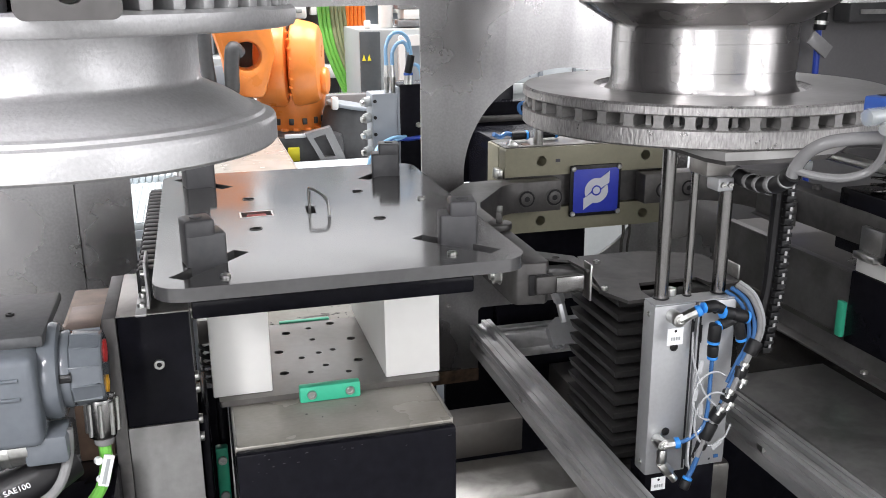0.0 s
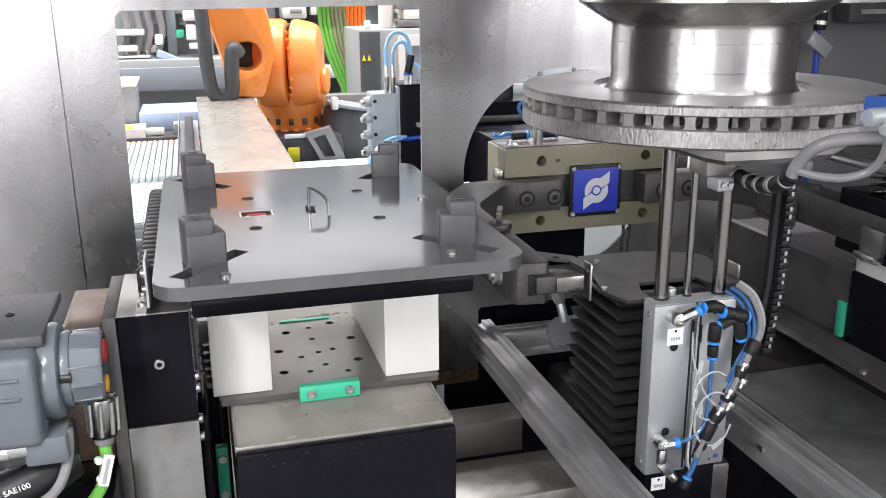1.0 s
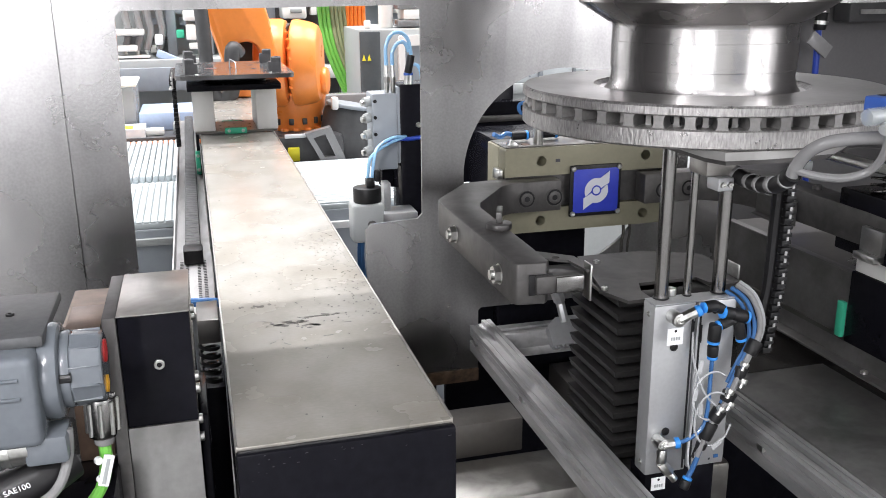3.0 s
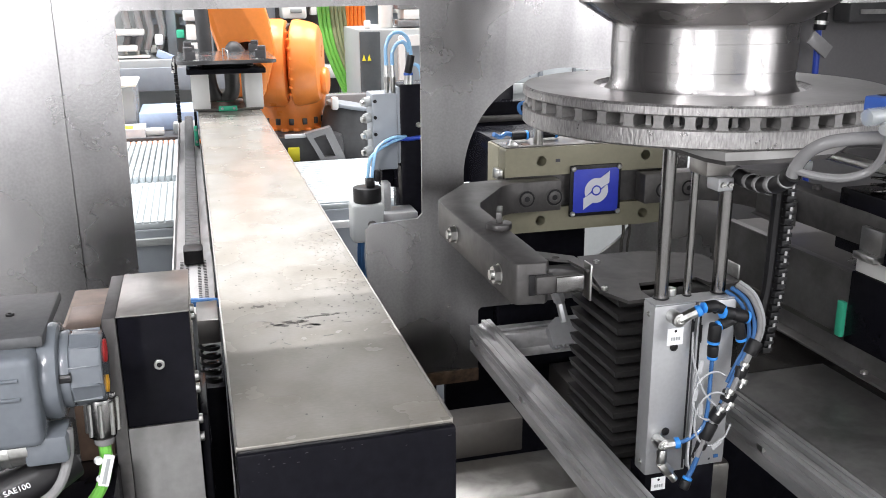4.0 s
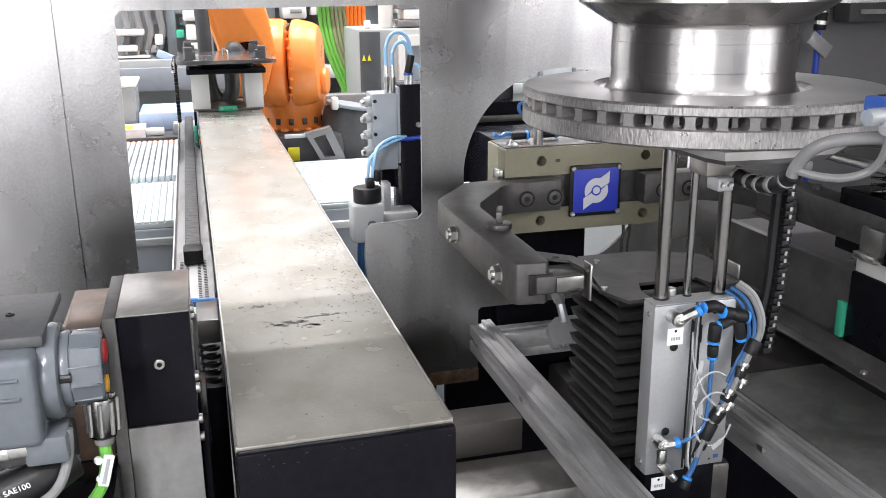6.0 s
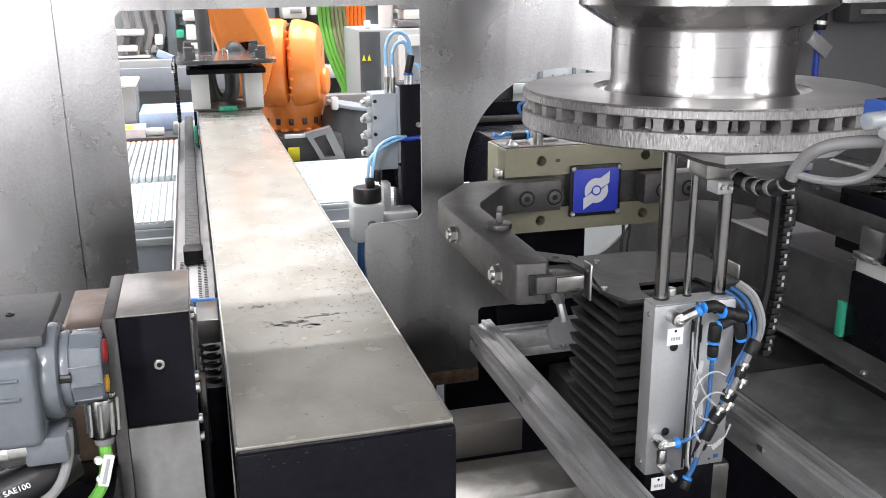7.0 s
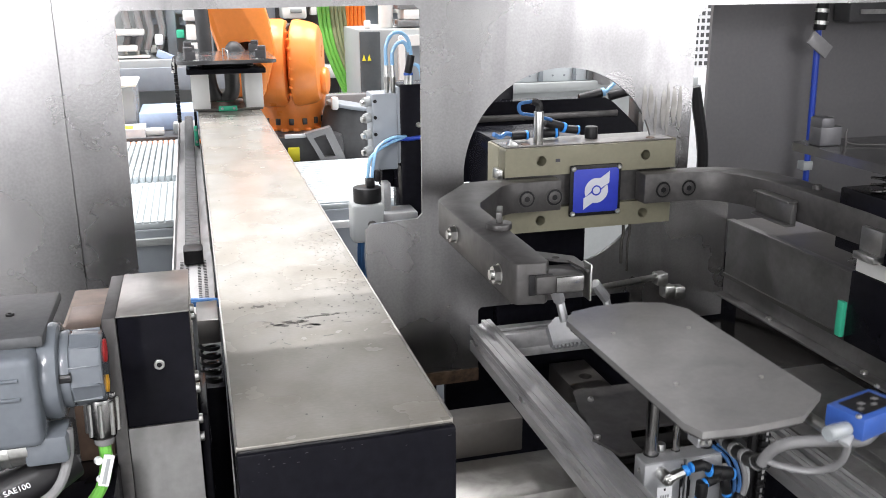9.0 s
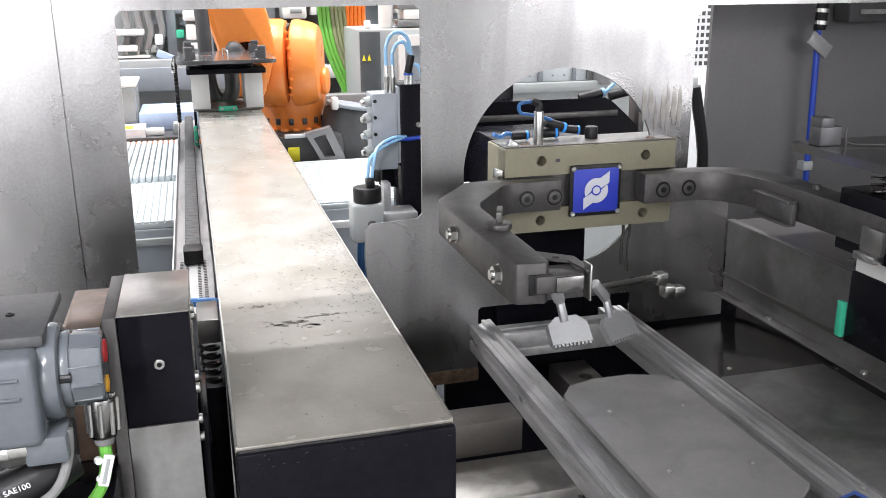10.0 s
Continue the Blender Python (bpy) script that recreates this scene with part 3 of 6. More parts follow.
# ---- brake disc, one profile for the raw and the turned one ----
def disc_parts(t, c):
    """Ring at c, hub upwards."""
    k = 0.917

    def P(pts):
        return [(r * k, z) for r, z in pts]
    part("friction_ring", lathe(P([(0.128, 0.0205), (0.2128, 0.0205), (0.215, 0.0185), (0.215, 0.0115), (0.213, 0.0102), (0.11, 0.0102)]), c, 160), RIM, t, "upper vented friction ring")
    part("friction_ring", lathe(P([(0.10, -0.0018), (0.213, -0.0018), (0.215, -0.0032), (0.215, -0.0185), (0.213, -0.0205), (0.10, -0.0205)]), c, 160), RIM, t, "lower vented friction ring")
    part("machined_face", lathe(P([(0.128, 0.0209), (0.2122, 0.0209), (0.2126, 0.0204), (0.128, 0.0204)]), c, 160), TURNED_FACE, t, "finely turned face")
    n = 84
    for i in range(n):
        a = 2 * math.pi * (i + 0.3) / n
        flare = [(-0.0082, -0.0024), (-0.0060, -0.0010), (-0.0052, 0.0012), (-0.0050, 0.0042), (-0.0052, 0.0072), (-0.0060, 0.0094), (-0.0082, 0.0108)]
        wide = 1.0 if i % 2 else 0.55
        ring = [(u * wide, v) for u, v in flare] + [(-u * wide, v) for u, v in reversed(flare)]
        bm = slab(ring, [], 'x', 0.180, 0.2118 if i % 2 else 0.1945)
        bm.transform(Matrix.Translation(c) @ Matrix.Rotation(a, 4, 'Z') @ Matrix.Diagonal((k, k, 1, 1)))
        part("vane", bm, VANE, t)
    # added black core gives the hollow between the vanes its shade
    part("vane_gap_shade", lathe(P([(0.10, 0.0105), (0.18, 0.0105), (0.18, -0.0022), (0.10, -0.0022)]), c, 64), BLACK, t, "black core for the shade between the vanes")
    hub = [(0.090, 0.012), (0.1285, 0.012), (0.1285, 0.0165), (0.115, 0.0165), (0.1115, 0.0195), (0.1090, 0.0245), (0.1078, 0.032), (0.1078, 0.0400), (0.1086, 0.0404), (0.1086, 0.0690), (0.1081, 0.0694), (0.1081, 0.0835), (0.1086, 0.0865), (0.1105, 0.0885), (0.1135, 0.0890), (0.1475, 0.1085), (0.1497, 0.1105), (0.1497, 0.130), (0.147, 0.133), (0.090, 0.133)]
    part("hub", lathe(P(hub), c, 160), TURNED, t, "bright turned hub")
    part("bore_wall", lathe(P([(0.0895, -0.0208), (0.0895, 0.118), (0.04, 0.118), (0.04, -0.0208)]), c, 48), TURNED, t)


def raw_parts(t, c):
    """Unmachined casting, hub hanging down."""
    part("friction_ring", lathe([(0.08, -0.0115), (0.1495, -0.0115), (0.1525, -0.0135), (0.1530, -0.0200), (0.1512, -0.0235), (0.148, -0.0245), (0.08, -0.0245)], c, 160), CAST, t, "lower vented ring, rough cast")
    part("friction_ring", lathe([(0.08, 0.006), (0.1495, 0.006), (0.1525, 0.008), (0.1525, 0.017), (0.150, 0.019), (0.08, 0.019)], c, 160), CAST, t, "upper vented ring, rough cast")
    n = 50
    for i in range(n):
        bm = box(0.122, 0.149, -0.0042, 0.0042, -0.0120, 0.0065, 0.002, None, 2)
        bm.transform(Matrix.Translation(c) @ Matrix.Rotation(2 * math.pi * i / n, 4, 'Z'))
        part("vane", bm, CAST, t)
    # black filler inside the casting, painted as the shade of its vents
    part("vane_gap_shade", lathe([(0.07, 0.0062), (0.118, 0.0062), (0.118, -0.0117), (0.07, -0.0117)], c, 64), BLACK, t, "black core for the shade between the vanes")
    hub = [(0.080, -0.020), (0.0925, -0.0246), (0.0890, -0.0275), (0.0880, -0.033), (0.0880, -0.0555), (0.0890, -0.0585), (0.0915, -0.0605), (0.0945, -0.0612), (0.0955, -0.0620), (0.1030, -0.0650), (0.1100, -0.0690), (0.1160, -0.0730), (0.1190, -0.0748), (0.1202, -0.0766),
           (0.1222, -0.0774), (0.1262, -0.0772), (0.1282, -0.0780), (0.1292, -0.0800), (0.1318, -0.0808), (0.1348, -0.0814), (0.1358, -0.0828), (0.1362, -0.0850), (0.1362, -0.0972), (0.1345, -0.0992), (0.080, -0.0992)]
    part("hub", lathe(hub, c, 160), CAST, t, "rough cast hub with wide flange")


DISC_AT = Vector((0.547, 0.903, -0.1292))
turned = thing("turned_brake_disc", DISC_AT, "freshly turned vented truck brake disc with bright hub", "brake disc")
disc_parts(turned, DISC_AT)
RAW_AT = Vector((-0.0825, 0.630, 0.0))
raw = thing("raw_brake_disc", RAW_AT, "grey raw cast brake disc hanging from gripper, hub down", "brake disc")
raw_parts(raw, RAW_AT)


def gantry_gripper():
    t = thing("gantry_gripper", (RAW_AT.x, RAW_AT.y, 0.5), "dark grey gantry gripper holding the raw brake disc", "gripper")
    for k, a in enumerate((-80, 150)):
        bm = slab(rounded(-0.0235, 0.0235, 0.0, 0.11, 0.005), [circle(0.001, 0.0145, 0.0075, 24)], 'y', -0.013, 0.013)
        bm.transform(Matrix.Translation((RAW_AT.x, RAW_AT.y, RAW_AT.z - 0.0145)) @ Matrix.Rotation(radians(a), 4, 'Z') @ Matrix.Translation((0.1655, 0, 0)) @ Matrix.Rotation(radians(90), 4, 'Z'))
        part("finger", bm, JAW, t, "dark grey finger with round hole")
        bm = box(0.03, 0.180, -0.0235, 0.0235, 0.095, 0.13, 0.003)
        bm.transform(Matrix.Translation((RAW_AT.x, RAW_AT.y, RAW_AT.z)) @ Matrix.Rotation(radians(a), 4, 'Z'))
        part("arm", bm, JAW, t)
    part("spindle", cyl((RAW_AT.x, RAW_AT.y, RAW_AT.z + 0.0185), (RAW_AT.x, RAW_AT.y, 0.42), 0.06, seg=32, bev=0.004), ALU_ANOD, t)
    return t


GANTRY = gantry_gripper()


def unload_gripper():
    t = thing("unload_gripper", (DISC_AT.x, DISC_AT.y, 0.45), "gantry gripper column above the turned brake disc", "gripper")
    part("flange", cyl((DISC_AT.x, DISC_AT.y, DISC_AT.z + 0.1315), (DISC_AT.x, DISC_AT.y, DISC_AT.z + 0.16), 0.09, seg=40, bev=0.003), JAW, t)
    part("spindle", cyl((DISC_AT.x, DISC_AT.y, DISC_AT.z + 0.16), (DISC_AT.x, DISC_AT.y, 0.42), 0.055, seg=32, bev=0.004), ALU_ANOD, t)
    return t


UNLOAD = unload_gripper()

# ---- lift ----
def lift():
    base = Vector((0.547, 0.90, -0.57))
    t = thing("lift_table", base, "lift plate on three steel rods with hoses", "lift")
    base2 = Vector((0.533, 0.885, -0.57))
    t2 = thing("lift_cylinder", base2, "satin aluminium twin cylinder with blue air fittings", "cylinder")
    x0, x1, y0, y1 = 0.458, 0.637, 0.717, 1.086
    out = [(x0, y0 + 0.022), (x0 + 0.008, y0), (0.515, y0 - 0.004), (0.585, y0 + 0.002), (x1, y0 + 0.042), (x1, y1 - 0.045), (x1 - 0.02, y1 - 0.014), (0.575, y1), (0.52, y1), (x0 + 0.02, y1 - 0.012), (x0, y1 - 0.04)]
    top = part("lift_plate", slab(out, [], 'z', LIFT - 0.008, LIFT), PLATE_LIFT, t, "flat grey steel plate with clipped corners")
    for x, y in ((0.497, 0.825), (0.600, 0.815), (0.497, 0.985), (0.60, 0.975)):
        part("plate_screw", bolt((x, y, LIFT), (0, 0, 1), 0.003, 0.0016), ZINC, top)
    part("rim_plate", slab([(x + (0.004 if x < 0.55 else -0.004), y + (0.004 if y < 0.9 else -0.004)) for x, y in out], [], 'z', LIFT - 0.013, LIFT - 0.0082), JAW, t)
    for x, y, r in ((0.5000, 0.876, 0.0080), (0.5335, 0.876, 0.0046), (0.5745, 0.876, 0.0080)):
        part("rod", cyl((x, y, -0.37), (x, y, LIFT - 0.0132), r, seg=28), CHROME, t, "ground steel guide rod")
        part("rod_seal", cyl((x, y, -0.3487), (x, y, -0.3470), r * 1.2, seg=28, bev=0.001), BLACK, t2)
    yc = 0.855
    part("cylinder_body", box(0.4815, 0.5345, yc, 0.882, -0.5645, -0.3505, 0.0018), ALU_ANOD, t2, "satin anodised cylinder block")
    part("cylinder_body", box(0.5372, 0.5868, yc, 0.882, -0.5625, -0.3505, 0.0018), ALU_ANOD, t2, "satin anodised cylinder block")
    for x in (0.5295, 0.5398):
        part("sensor_groove", box(x, x + 0.0022, yc - 0.0008, yc + 0.001, -0.561, -0.356), BLACK, t2)
    for x, z in ((0.5302, -0.378), (0.5405, -0.384), (0.5302, -0.533)):
        part("groove_sensor", box(x - 0.0012, x + 0.0026, yc - 0.0022, yc - 0.0009, z - 0.016, z + 0.006, 0.0005), BLACK, t2)
    part("bore_mouth", cyl((0.545, 0.877, -0.3508), (0.545, 0.877, -0.3498), 0.0098, seg=24), BLACK, t2, "dark round bore in the block")
    part("end_bar", box(0.4825, 0.586, yc + 0.0005, 0.882, -0.3503, -0.3488, 0.0005), ALU_ANOD, t2)
    part("foot_block", box(0.486, 0.58, 0.862, 0.90, -0.62, -0.565, 0.002), PAINT_BLACK, t2)
    for x, z, r in ((0.5085, -0.402, 0.0046), (0.505, -0.509, 0.0046), (0.559, -0.362, 0.004)):
        part("counterbore", lathe_y(r * 0.7, r * 1.1, x, yc - 0.0004, z), BLACK, t2)
        part("screw", bolt((x, yc, z), (0, -1, 0), r * 0.7, 0.0012), BLACK, t2)
    for z in (-0.363, -0.552):
        part("side_screw", bolt((0.4815, 0.868, z), (-1, 0, 0), 0.0034, 0.0015), ZINC, t2)
    part("top_knob", cyl((0.516, 0.882, -0.3488), (0.516, 0.882, -0.3395), 0.0062, seg=18, bev=0.001), ZINC, t2)

    # air fittings
    def elbow(p, q):
        p, q = Vector(p), Vector(q)
        d = (q - p).normalized()
        e = part("air_fitting", cyl((p.x, yc, p.z), (p.x, p.y - 0.004, p.z), 0.0082, seg=18, bev=0.0012), ZINC, t2, "nickel elbow fitting")
        part("fitting_cap", bolt((p.x, p.y - 0.004, p.z), (0, -1, 0), 0.0052, 0.0022), ZINC, e)
        part("fitting_nut", cyl(p, q - d * 0.006, 0.0062, seg=8, bev=0.0008), ZINC, e)
        part("fitting_collar", cyl(q - d * 0.006, q, 0.0068, seg=18, bev=0.001), BLUE_COLLAR, e)
    elbow((0.5035, 0.840, -0.3625), (0.5285, 0.836, -0.3515))
    elbow((0.4945, 0.840, -0.5175), (0.5135, 0.836, -0.5150))
    stem = part("throttle", cyl((0.4945, 0.841, -0.523), (0.4935, 0.84, -0.541), 0.0062, seg=16, bev=0.001), ZINC, t2, "nickel throttle valve")
    part("throttle_nut", cyl((0.4935, 0.84, -0.541), (0.5035, 0.836, -0.554), 0.0068, seg=6, bev=0.0008), ZINC, stem)
    part("throttle_screw", cyl((0.5035, 0.836, -0.554), (0.5095, 0.834, -0.5625), 0.0048, seg=14, bev=0.0008), ZINC, stem)

    def push_fit(p, q, r=0.0068):
        p, q = Vector(p), Vector(q)
        d = (q - p).normalized()
        f = part("push_fitting", cyl(p, q, r, seg=14, bev=0.0015), BLACK, t2, "black push-in fitting with blue collar")
        part("fitting_collar", cyl(q, q + d * 0.0035, r * 0.95, seg=16, bev=0.0008), BLUE_COLLAR, f)
    push_fit((0.548, 0.836, -0.3485), (0.5335, 0.836, -0.3495))
    push_fit((0.545, 0.836, -0.348), (0.556, 0.836, -0.3545), 0.0062)
    push_fit((0.569, 0.834, -0.3605), (0.557, 0.834, -0.3575), 0.0075)
    push_fit((0.566, 0.834, -0.3605), (0.585, 0.834, -0.3655), 0.0080)
    push_fit((0.571, 0.834, -0.366), (0.553, 0.834, -0.372), 0.0064)
    push_fit((0.5475, 0.834, -0.370), (0.5465, 0.834, -0.3905), 0.0074)
    push_fit((0.5465, 0.834, -0.396), (0.5465, 0.834, -0.4095), 0.0064)
    push_fit((0.577, 0.836, -0.366), (0.583, 0.836, -0.392), 0.0064)
    part("blue_air_hose", tube([(0.5465, 0.834, -0.412), (0.5465, 0.834, -0.44), (0.5455, 0.833, -0.475), (0.541, 0.832, -0.50)], 0.0025, 10), BLUE_HOSE, t2)
    part("blue_air_hose", tube([(0.5135, 0.836, -0.5150), (0.524, 0.834, -0.511), (0.536, 0.832, -0.502), (0.547, 0.832, -0.486)], 0.0025, 10), BLUE_HOSE, t2)
    part("blue_air_hose", tube([(0.541, 0.832, -0.520), (0.534, 0.832, -0.542), (0.5255, 0.832, -0.561)], 0.0032, 10), BLUE_HOSE, t2)
    push_fit((0.520, 0.831, -0.574), (0.5245, 0.832, -0.5635), 0.0062)
    # hoses that leave the block's top and drop beside it in a taped bundle
    way = [(0.588, 0.862, -0.338), (0.600, 0.848, -0.350), (0.6065, 0.838, -0.374), (0.604, 0.835, -0.396), (0.592, 0.833, -0.416), (0.580, 0.832, -0.440), (0.567, 0.831, -0.468), (0.551, 0.831, -0.492), (0.541, 0.831, -0.516), (0.534, 0.831, -0.535)]
    for k, (dx, dy, dz, r, m) in enumerate(((-0.010, 0.004, -0.006, 0.0025, BLUE_HOSE), (-0.006, 0.0, -0.001, 0.0026, BLUE_HOSE), (-0.001, -0.003, 0.003, 0.0034, GREY_HOSE), (0.0045, 0.001, 0.004, 0.0034, CLEAR_HOSE), (0.0005, 0.005, -0.003, 0.0040, BLACK))):
        n = (6, 7, 10, 8, 10)[k]
        part(("blue_air_hose", "blue_air_hose", "grey_air_hose", "clear_air_hose", "black_hose")[k], tube([(x + dx, y + dy, z + dz) for x, y, z in way[:n]], r, 10), m, t2)
    for i, a, b, r in ((3, 0.05, 0.85, 0.0090), (4, 0.45, 1.0, 0.0080), (5, 0.55, 1.0, 0.0088), (6, 0.35, 0.95, 0.0088), (7, 0.0, 0.85, 0.0085), (8, 0.0, 0.45, 0.0068)):
        p, q = Vector(way[i]), Vector(way[i + 1])
        part("hose_sleeve", cyl(p.lerp(q, a), p.lerp(q, b), r, r * 0.9, seg=16, bev=0.002), BLACK, t2, "black tape round the hoses")
    for i, a, dx in ((4, 0.1, -0.004), (5, 0.05, 0.007), (5, 0.3, -0.006), (6, 0.0, 0.005), (6, 0.05, -0.006)):
        p, q = Vector(way[i]), Vector(way[i + 1])
        off = Vector((dx, -0.005, dx * 0.3))
        c = part("hose_clip", cyl(p.lerp(q, a) + off, p.lerp(q, a + 0.22) + off, 0.0052, seg=10, bev=0.001), ZINC, t2, "bright plug nut")
        part("clip_pin", cyl(p.lerp(q, a + 0.2) + off, p.lerp(q, a + 0.38) + off, 0.003, seg=10), ZINC, c)
    part("clear_hose_loop", tube([(0.5315, 0.853, -0.385), (0.5285, 0.846, -0.41), (0.531, 0.838, -0.43), (0.540, 0.832, -0.455), (0.556, 0.830, -0.472), (0.566, 0.83, -0.478)], 0.0013, 6), CLEAR_HOSE, t2)
    for cx, cz, rx, rz, a0 in ((0.5475, -0.457, 0.0245, 0.030, 0.9), (0.5515, -0.487, 0.0245, 0.034, 0.5)):
        part("clear_hose_loop", tube([(cx + rx * math.cos(a), 0.829, cz + rz * math.sin(a)) for a in (a0 + k * 0.5 for k in range(12))], 0.0013, 6), CLEAR_HOSE, t2)
    part("clear_hose_loop", tube([(0.530, 0.838, -0.43), (0.527, 0.834, -0.48), (0.524, 0.833, -0.53), (0.528, 0.833, -0.552), (0.533, 0.833, -0.55), (0.534, 0.833, -0.53)], 0.0014, 6), CLEAR_HOSE, t2)
    for x, z, rz in ((0.5285, -0.418, 8), (0.533, -0.471, -4), (0.558, -0.520, 50), (0.5245, -0.452, 5)):
        part("hose_flag", turn_about(box(x - 0.0028, x + 0.0028, 0.8272, 0.8282, z - 0.0075, z + 0.0075), (x, 0.828, z), 'Y', rz), CLEAR_HOSE, t2, "clear marker sleeve")
    for (x, z, w, h) in ((0.4995, -0.3815, 0.0195, 0.0200), (0.4905, -0.5665, 0.0180, 0.0165)):
        tag = part("tag", box(x - w / 2, x + w / 2, 0.8375, 0.8385, z - h / 2, z + h / 2), PAPER, t2, "small white tag")
        part("tag_hole", cyl((x, 0.8374, z + h * 0.34), (x, 0.8371, z + h * 0.34), 0.0016, seg=10), BLACK, tag)
        for k in (-0.24, -0.08, 0.08, 0.24):
            part("mark", box(x + k * w - 0.0009, x + k * w + 0.0009, 0.8368, 0.8373, z - 0.0042, z - 0.0004), CABINET, tag)
    part("maker_mark", box(0.5655, 0.568, yc - 0.0006, yc - 0.0002, -0.556, -0.5535), PRINT, t2)
    part("maker_mark", box(0.573, 0.579, yc - 0.0006, yc - 0.0002, -0.5545, -0.5500), BLUE_HOSE, t2)
    # bracket under the plate with hose outlet
    part("bracket", box(0.484, 0.518, 0.775, 0.81, LIFT - 0.036, LIFT - 0.0135, 0.003), STEEL_TRAY, t, "aluminium bracket under the plate")
    part("bracket_foot", box(0.494, 0.512, 0.768, 0.79, LIFT - 0.050, LIFT - 0.036, 0.002), ALU_ANOD, t)
    for x in (0.499, 0.507):
        part("screw", bolt((x, 0.768, LIFT - 0.043), (0, -1, 0), 0.003, 0.003), ZINC, t)
    part("corrugated_hose", tube([(0.516, 0.785, LIFT -0.033), (0.521, 0.765, LIFT -0.038), (0.517, 0.730, LIFT -0.036), (0.513, 0.700, LIFT -0.029), (0.503, 0.667, LIFT -0.012)], 0.0080, 12, 7, None, 0.03), BLACK, t, "black taped hose")
    for p, q in (((0.5165, 0.785, -0.0330), (0.5195, 0.775, -0.0355)), ((0.5205, 0.757, -0.0378), (0.5198, 0.750, -0.0376)), ((0.5178, 0.736, -0.0364), (0.5168, 0.729, -0.0358)), ((0.5148, 0.714, -0.0325), (0.5135, 0.706, -0.0306)), ((0.5085, 0.684, -0.0218), (0.5068, 0.679, -0.0196))):
        part("tape_gap", cyl((p[0], p[1], LIFT + p[2]), (q[0], q[1], LIFT + q[2]), 0.0084, seg=14, bev=0.0006), GREY_HOSE, t)
    part("grey_hose", tube([(0.502, 0.668, LIFT -0.014), (0.503, 0.664, LIFT -0.005), (0.507, 0.655, LIFT +0.009), (0.516, 0.645, LIFT +0.018), (0.532, 0.636, LIFT +0.022), (0.557, 0.628, LIFT +0.023), (0.577, 0.625, LIFT +0.022), (0.593, 0.630, LIFT +0.025)], 0.0058, 12), GREY_HOSE, t, "thick grey sensor hose")
    part("grey_hose", tube([(0.500, 0.664, LIFT -0.007), (0.515, 0.655, LIFT -0.012), (0.534, 0.642, LIFT -0.013), (0.549, 0.630, LIFT -0.006), (0.553, 0.620, LIFT +0.008), (0.552, 0.615, LIFT +0.027), (0.548, 0.617, LIFT +0.044)], 0.0036, 10), GREY_HOSE, t)
    # energy chain
    way = [Vector((0.6475 - 0.0025 * (k / 21) - 0.007 * max(0, k - 14) / 7, 0.862, LIFT - 0.066 - k * 0.0088)) for k in range(24)]
    part("chain_band", tube([p + Vector((-0.0105, 0.006, 0)) for p in way[::3]], 0.0065, 8, 3), BLACK, t, "smooth black back of the energy chain")
    for k, p in enumerate(way):
        link = part("chain_link", box(p.x - 0.0065, p.x + 0.0035, 0.856, 0.868, p.z - 0.0074, p.z, 0.001), BLACK, t, "black toothed chain link")
        part("link_tooth", box(p.x + 0.0035, p.x + 0.0068, 0.857, 0.867, p.z - 0.0055, p.z - 0.0005, 0.0008), BLACK, link)
        if k % 3 != 2:
            part("link_window", box(p.x - 0.0018, p.x + 0.0012, 0.8545, 0.8558, p.z - 0.0088, p.z - 0.0042), ALU, link)
    # sensor
    s = part("sensor", turn_about(box(0.548, 0.612, 0.600, 0.640, LIFT + 0.036, LIFT + 0.058, 0.002), (0.552, 0.62, LIFT + 0.04), 'Z', 16), SENSOR_BLUE, t, "blue sensor housing with clear lens")
    part("sensor_lens", cyl((0.548, 0.612, LIFT + 0.045), (0.522, 0.609, LIFT + 0.044), 0.0075, seg=18, bev=0.003), LENS, s)
    part("lens_core", cyl((0.548, 0.612, LIFT + 0.045), (0.528, 0.610, LIFT + 0.0445), 0.0048, seg=14, bev=0.001), ALU_ANOD, s)
    part("plug", cyl((0.549, 0.612, LIFT + 0.039), (0.541, 0.608, LIFT + 0.032), 0.0055, seg=14, bev=0.001), CLEAR_HOSE, s)
    part("sensor_label", turn_about(box(0.557, 0.603, 0.607, 0.634, LIFT + 0.0582, LIFT + 0.0588), (0.552, 0.62, LIFT + 0.04), 'Z', 16), BLACK, s)
    for k in range(4):
        part("sensor_mark", turn_about(box(0.560 + k * 0.010, 0.566 + k * 0.010, 0.613 + 0.006 * (k % 2), 0.617 + 0.007 * (k % 2), LIFT + 0.0589, LIFT + 0.0594), (0.552, 0.62, LIFT + 0.04), 'Z', 16), GREY_HOSE, s)
    for x, y in ((0.5485, 0.6045), (0.609, 0.653)):
        part("sensor_screw", bolt((x + 0.004, y + 0.002, LIFT + 0.058), (0, 0, 1), 0.0028, 0.002), ZINC, s)
    part("sensor_arm", box(0.604, 0.618, 0.602, 0.765, LIFT - 0.0195, LIFT - 0.0135, 0.001), ZINC, t)
    part("sensor_arm_post", box(0.604, 0.618, 0.602, 0.615, LIFT - 0.0135, LIFT + 0.0365, 0.001), ZINC, t)
